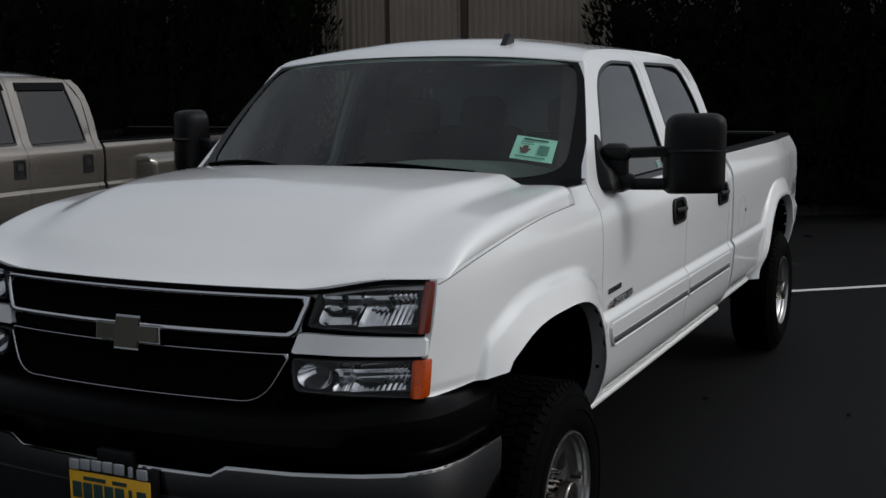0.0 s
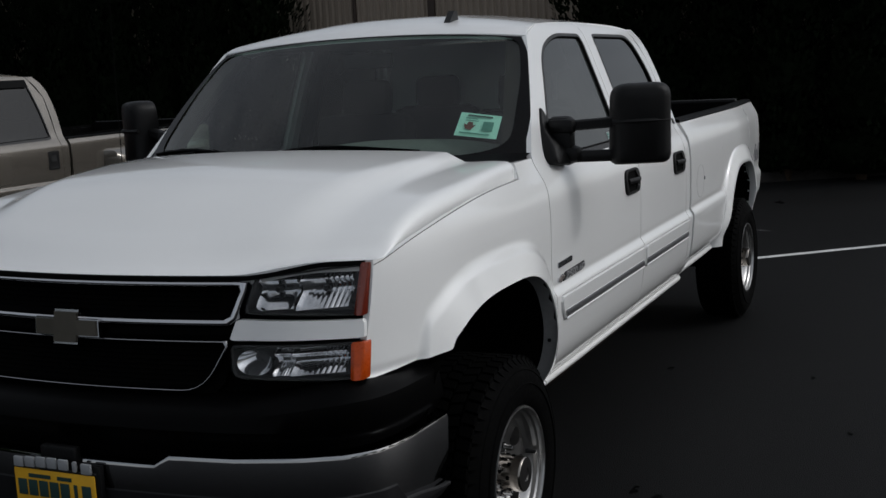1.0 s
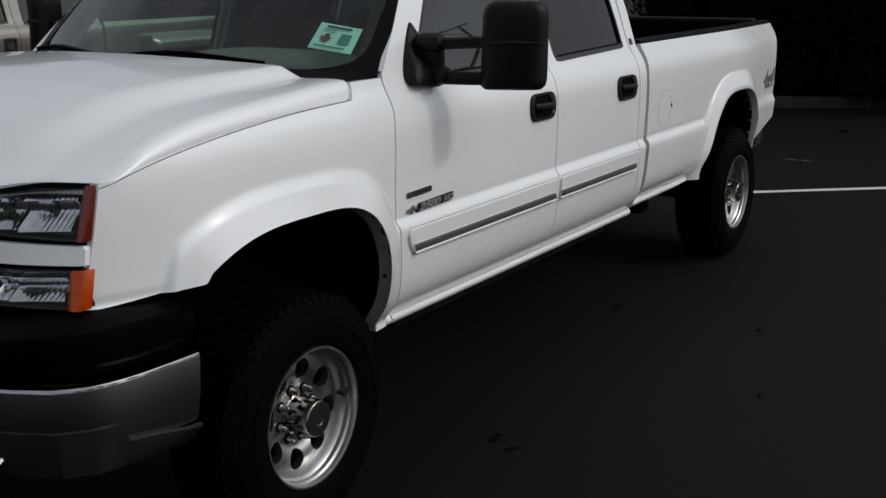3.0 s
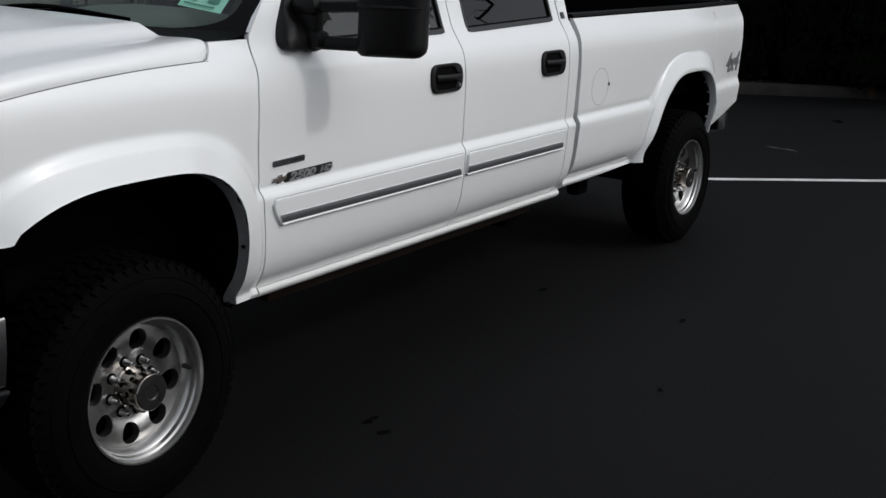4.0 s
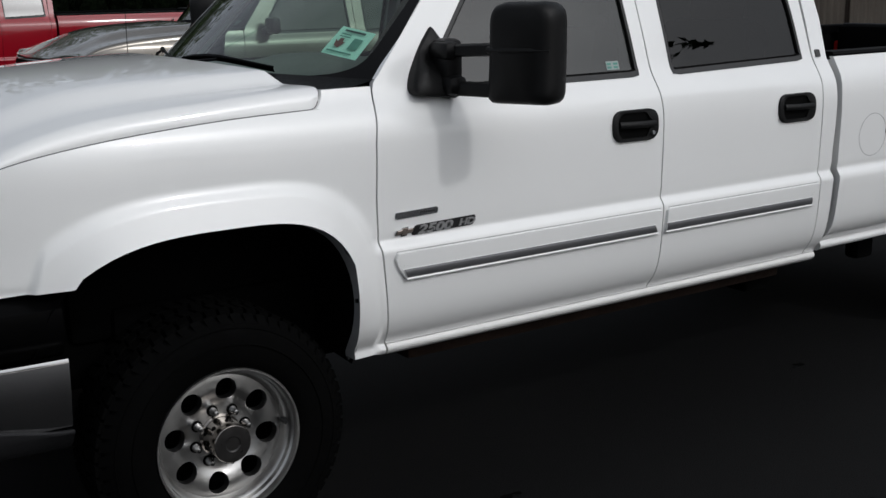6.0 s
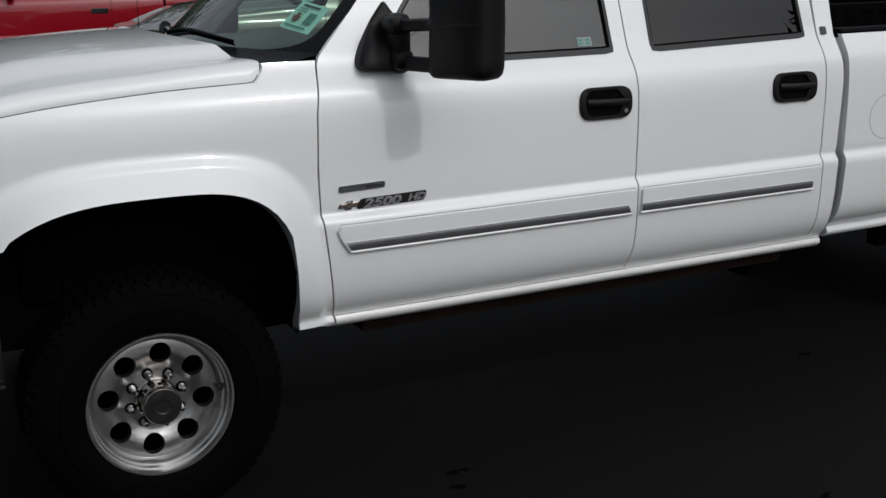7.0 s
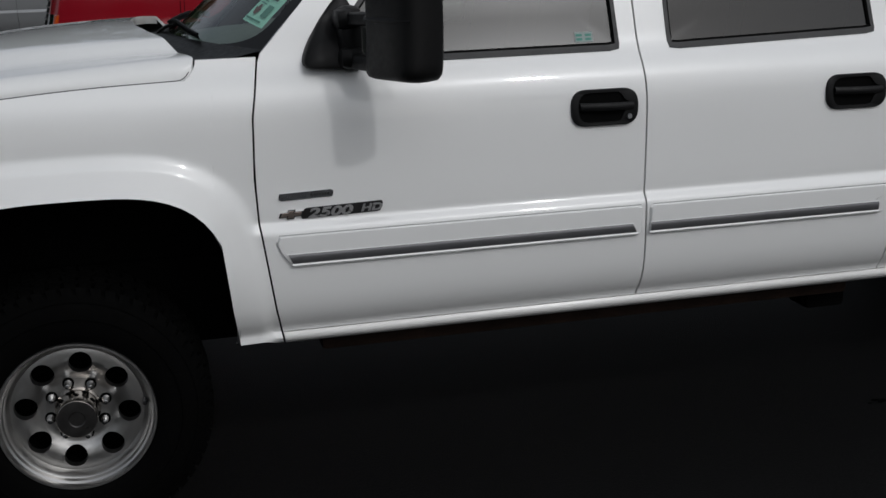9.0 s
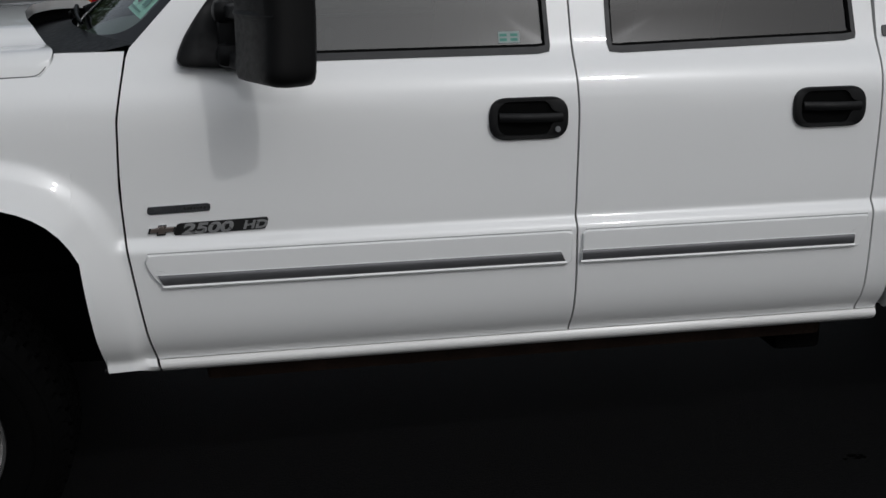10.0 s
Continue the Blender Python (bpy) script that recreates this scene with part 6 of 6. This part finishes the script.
def tow_mirror(side):
    """Extended towing mirror: sail, two arms, and a tall rounded head."""
    y = lambda v: side * v
    r = Build()
    # sail at the door's front corner
    o = rounded([(0.722, 1.349), (0.905, 1.338), (0.905, 1.50), (0.865, 1.565), (0.803, 1.50), (0.743, 1.412)], [0.035, 0.02, 0.03, 0.012, 0.06, 0.05], 5)
    pts = [tuple(q[:2]) for q in resample(o, 60, True)]
    base = []
    for k, d in ((1.0, -0.002), (1.0, 0.030), (0.96, 0.044), (0.85, 0.052), (0.4, 0.056)):
        base.append([white.skin(0.82 + (u - 0.82) * k, 1.43 + (v - 1.43) * k, side, d * (0.25 + 0.75 * smooth(1.52, 1.40, v))) for u, v in pts])
    r.grid(base, closed_u=True).poly(base[-1])
    r.box(Vector((0.868, y(0.965), 1.378)), (0.075, 0.10, 0.066), 0.025)
    r.box(Vector((0.858, y(0.945), 1.488)), (0.065, 0.11, 0.062), 0.024)
    r.box(Vector((0.872, y(0.935), 1.430)), (0.070, 0.10, 0.19), 0.022)
    root = r.done("door_mirror", BLACK_PLASTIC, white.root, "extended black towing mirror on two arms")
    for z, zz, hh in ((1.487, 1.497, 0.040), (1.368, 1.366, 0.044)):
        a, e = Vector((0.872, y(0.96), z)), Vector((0.955, y(1.19), zz)) if side < 0 else Vector((0.94, 1.14, zz + 0.02))
        t = (e - a).normalized()
        w = t.cross(Vector((0, 0, 1))).normalized() * 0.026
        ring = [(-1, -0.7), (-0.7, -1), (0.7, -1), (1, -0.7), (1, 0.7), (0.7, 1), (-0.7, 1), (-1, 0.7)]
        rows = [[p + w * u + Vector((0, 0, hh / 2 * v)) for u, v in ring] for p in (a, a.lerp(e, 0.5), e)]
        Build().grid(rows, closed_u=True).done("mirror_arm", BLACK_PLASTIC, root, angle=50)
    # head: rounded box lofted from front to back
    c0 = Vector((0.968, y(1.218), 1.4835)) if side < 0 else Vector((0.93, 1.165, 1.508))
    yaw = Matrix.Rotation(side * radians(-24), 3, 'Z')
    rows = []
    for t, k in ((-0.065, 0.70), (-0.057, 0.86), (-0.036, 0.965), (-0.01, 1.0), (0.02, 1.0), (0.042, 0.985), (0.050, 0.95), (0.051, 0.90), (0.040, 0.89)):
        o = rounded([(-0.116, -0.155), (0.120, -0.155), (0.124, 0.156), (-0.104, 0.156)] if side < 0 else [(-0.085, -0.148), (0.085, -0.148), (0.085, 0.150), (-0.075, 0.150)], [0.03, 0.04, 0.055, 0.06], 6)
        row = []
        for q in resample(o, 56, True):
            local = Vector((t + 0.006 * math.cos(q.y * 9), y(q.x * k), q.y * (0.55 + 0.45 * k)))
            row.append(c0 + yaw @ local)
        rows.append(row)
    head = Build().grid(rows, closed_u=True).poly(rows[0])
    head.done("mirror_head", BLACK_PLASTIC, root, "tall rounded black mirror head", angle=60)
    Build().poly(rows[-1]).done("mirror_glass", CHROME, root, "silvered mirror glass")
    # ridge across the back of the head
    ridge = []
    for k in range(9):
        u = (-0.105 + 0.21 * k / 8) * (1 if side < 0 else 0.75)
        ridge.append(c0 + yaw @ Vector((-0.058 + 0.02 * (abs(u) / 0.11) ** 3, y(u), 0.012)))
    Build().tube(ridge, 0.011, 8).done("mirror_ridge", BLACK_PLASTIC, root)


def window_papers():
    """The card behind the windscreen and the small label in the side window."""
    off = Vector((0.016, 0, -0.014))
    s0, v0 = -0.785, 0.292

    def at(u, v, d=0.0):
        # corners: card leans with the glass, turned a little
        a = radians(9)
        u = -u
        uu, vv = u * math.cos(a) - v * math.sin(a), u * math.sin(a) + v * math.cos(a)
        p = white.screen_point(s0 + uu / 0.87, v0 + vv / 0.63)
        return p + off * (1 - d)
    card = thing("windscreen_card", tuple(at(0, 0)), "mint green dealer card taped inside the windscreen", "card")
    w, h = 0.076, 0.053
    rows = [[at(-w + 2 * w * i / 6, -h + 2 * h * j / 4) for i in range(7)] for j in range(5)]
    sheet = Build().grid(rows).done("paper", STICKER, card)
    ins = lambda u0, v0_, u1, v1, mat, nm, lab="": Build().grid([[at(u0 + (u1 - u0) * i / 3, v0_ + (v1 - v0_) * j / 2, 0.22) for i in range(4)] for j in range(3)]).done(nm, mat, sheet, lab)
    ins(-0.045, 0.036, 0.047, 0.043, INK, "lettering_bar")
    ins(-0.050, 0.024, -0.005, 0.028, INK_TEAL, "lettering_bar")
    ins(-0.050, 0.015, 0.000, 0.018, INK_TEAL, "lettering_bar")
    ins(-0.058, -0.043, 0.050, -0.037, INK_TEAL, "lettering_bar")
    ins(0.018, -0.024, 0.056, 0.018, INK_TEAL, "panel", "plain teal panel")
    o = [(-0.052, 0.002), (-0.040, -0.004), (-0.036, 0.010), (-0.020, 0.010), (-0.017, -0.004), (-0.006, -0.002), (-0.022, -0.026), (-0.042, -0.022)]
    Build().poly([at(u, v, 0.22) for u, v in o]).done("mark", INK_RED, sheet, "brown-red mark")
    lab = thing("window_label", tuple(white.skin(1.63, 1.43, -1)), "small pale label on the driver's window", "label")
    q = lambda u, v, d: white.skin(1.622 + u, 1.397 + v * 0.72, -1, -0.0065 + d)
    b = Build().solid([(-0.030, -0.021), (0.030, -0.021), (0.030, 0.021), (-0.030, 0.021)], q, -0.001, 0.0).done("paper", STICKER_PALE, lab)
    for u, v in ((-0.016, 0.008), (0.014, 0.008), (-0.016, -0.009), (0.014, -0.009)):
        Build().solid([(u - 0.010, v - 0.005), (u + 0.010, v - 0.005), (u + 0.010, v + 0.005), (u - 0.010, v + 0.005)], q, 0.0, 0.0008).done("lettering_bar", INK_TEAL, b)


front_end()
bumper()
front_plate()
mouldings()
badges()
tow_mirror(-1)
tow_mirror(1)
window_papers()


# ---- the neighbours ----
def neighbour(name, at, paint, label, scale, handle, head=1.0, pane=GLASS_SIDE, handles=2, hood=0.10, bulge=None, flare=0.03, visor=False, mirror=None, rim_y=0.93, warp=None, wide=0.0, slope=0.0, rail=0.0, hole=None, card=None, arch=ARCH_F, lamp_drop=0.0):
    t = Truck(name, at, paint, label, scale, flare=flare, bulge=bulge, hood=hood)
    t.head, t.front_glass, t.handles, t.warp, t.rear_glass = head, pane, handles, warp, pane if pane != GLASS_SIDE else GLASS_TINT
    t.slope, t.rail, t.far_glass, t.arch = slope, rail, pane, arch
    if hole:
        t.rear_hole = hole
    for s in (-1, 1):
        t.front_fender(s)
        t.doors(s, handle(t))
        t.bed(s)
    t.hood_panel()
    t.roof()
    t.windscreen()
    t.bed_rest()
    t.underside()
    t.cabin()
    for x in (0.0, 4.242):
        for s in (-1, 1):
            wheel(t, x, rim_y, s, detail=False)
    p = t.place
    front = lambda y, z, d=0.0: p(t.nose_x(y, z) - d, y, z)
    g = slab("grille", rounded(quad((-0.55, 0.86), (0.55, 0.86), (0.56, 1.18), (-0.56, 1.18), 1), 0.03), GRILLE_BLACK, -0.05, 0.0, t.root, "black grille", surface=front)
    for z in (0.88, 0.95, 1.02, 1.09, 1.165):
        Build().tube([front(-0.55 + 0.11 * k, z, 0.006) for k in range(11)], 0.010, 6).done("grille_bar", CHROME_DULL, g)
    for s in (-1, 1):
        z = 1.145 - lamp_drop
        o = rounded([(s * 0.58, z - 0.185), (s * 0.88, z - 0.195), (s * 0.885, z - 0.005), (s * 0.58, z + 0.005)], 0.02)
        lamp = slab("headlamp", o, REFLECTOR, -0.05, 0.004, t.root, "clear headlamp with an amber end", surface=front)
        slab("amber_lens", rounded([(s * 0.845, z - 0.19), (s * 0.885, z - 0.193), (s * 0.888, z - 0.01), (s * 0.85, z - 0.007)], 0.006), AMBER, -0.02, 0.012, lamp, surface=front)
        if lamp_drop < 0.05:
            slab("lamp_surround", rounded([(s * 0.56, 0.885), (s * 0.90, 0.88), (s * 0.90, 0.95), (s * 0.56, 0.96)], 0.01), paint, -0.05, 0.002, t.root, surface=front)
        slab("lamp_brow", rounded([(s * 0.57, z + 0.005), (s * 0.888, z - 0.005), (s * 0.888, 1.20), (s * 0.57, 1.19)], 0.006), paint, -0.05, 0.002, t.root, surface=front)
    rows = []
    for d, z in ((0.06, 0.82), (0.0, 0.80), (0.0, 0.58), (0.06, 0.54)):
        rows.append([p(-0.98 + 0.16 * abs(k / 10 - 1) ** 3 + d, 0.97 * (k / 10 - 1), z) for k in range(21)])
    Build().grid(rows).done("front_bumper", CHROME_DULL, t.root, "chromed front bumper")
    Build().box(p(-0.72, 0, 0.75), (0.25, 1.6, 0.3), 0.02).done("bumper_beam", BLACK_MATT, t.root)
    if wide:
        # broad outer shells over the twin rear wheels
        for s in (-1, 1):
            rows = []
            for j in range(25):
                v = j / 24
                z = 0.56 + 0.62 * v
                row = []
                for i in range(41):
                    u = -1 + 2 * i / 40
                    e = min((1 - abs(u)) / 0.13, (1 - v) / 0.22, 1.0)
                    row.append(p(4.15 + 0.86 * u, s * (side_width(4.15 + 0.86 * u, z, 0) - 0.006 + wide * math.sqrt(1 - (1 - e) ** 2)), z))
                rows.append(row)
            Build().grid(rows).done("dual_wheel_fender", paint, t.root, "wide tan outer rear fender")
    if visor:
        for a, e in ((1.20, 1.74), (1.895, 2.535)):
            rows = [[t.skin(a + (e - a) * k / 12, z, -1, d) for k in range(13)] for z, d in ((1.858, 0.002), (1.848, 0.008), (1.82, 0.013), (1.795, 0.015), (1.793, 0.004))]
            Build().grid(rows).done("window_visor", PAD_BLACK, t.root, "dark smoked window visor")
    if mirror:
        for s in (-1, 1):
            h = Build().box(p(0.83, s * 1.06, 1.42), (0.09, 0.20, 0.15), 0.035).done("door_mirror", mirror, t.root, "small door mirror")
            Build().box(p(0.82, s * 0.94, 1.37), (0.08, 0.12, 0.07), 0.02).done("mirror_foot", BLACK_TRIM, h)
    if card:
        at = lambda u, v: p(*t.screen_point(card[0] + u / 0.9, card[1] + v / 0.6)) + Vector((-0.004, 0, 0.006))
        note = thing("windscreen_card", tuple(at(0, 0)), "small mint green dealer card inside a parked truck's windscreen", "card")
        sheet = Build().grid([[at(-0.075 + 0.05 * i, -0.045 + 0.03 * j) for i in range(4)] for j in range(4)]).done("paper", STICKER, note)
        mark = [[at(-0.05 + 0.05 * i, -0.02 + 0.02 * j) + Vector((-0.003, 0, 0.003)) for i in range(3)] for j in range(3)]
        Build().grid(mark).done("lettering_bar", INK_TEAL, sheet)
    return t


tan = neighbour("pickup_truck", (2.72, 6.85), PAINT_TAN, "tan metallic crew cab pickup with wide rear fenders", (1.0, 0.97, 0.925), upright_handle, head=1.25, pane=GLASS_FAR, wide=0.19, visor=True, mirror=BLACK_TRIM, rail=-0.045,
                hole=([(1.897, 1.332), (2.635, 1.340), (2.60, 1.62), (2.535, 1.853), (1.902, 1.857)], [0.02, 0.03, 0.12, 0.05, 0.03]), warp=[(-1.1, -1.48), (0.5, 0.5), (5.4, 5.4)], card=(-0.74, 0.15))
red = neighbour("pickup_truck", (-0.2, 11.4), PAINT_RED, "bright red pickup truck with chrome mirrors", (1.0, 0.97, 1.0), flat_handle, handles=1, hood=-0.08, mirror=CHROME, pane=GLASS_SKY, slope=-0.03, lamp_drop=0.13, flare=0.0, arch=(0.03, 0.45, 0.50, 0.44, 0.42, 0.0), card=(-0.80, 0.17), warp=[(-1.1, -0.95), (0.4, 0.82), (0.83, 1.30), (1.657, 2.33), (1.8, 2.45), (2.8, 3.10), (5.3, 5.5)])
silver = neighbour("pickup_truck", (-3.4, 16.2), PAINT_SILVER, "silver pickup truck with black door handles", (1.0, 0.97, 1.0), flat_handle, mirror=BLACK_TRIM, pane=GLASS_SKY)
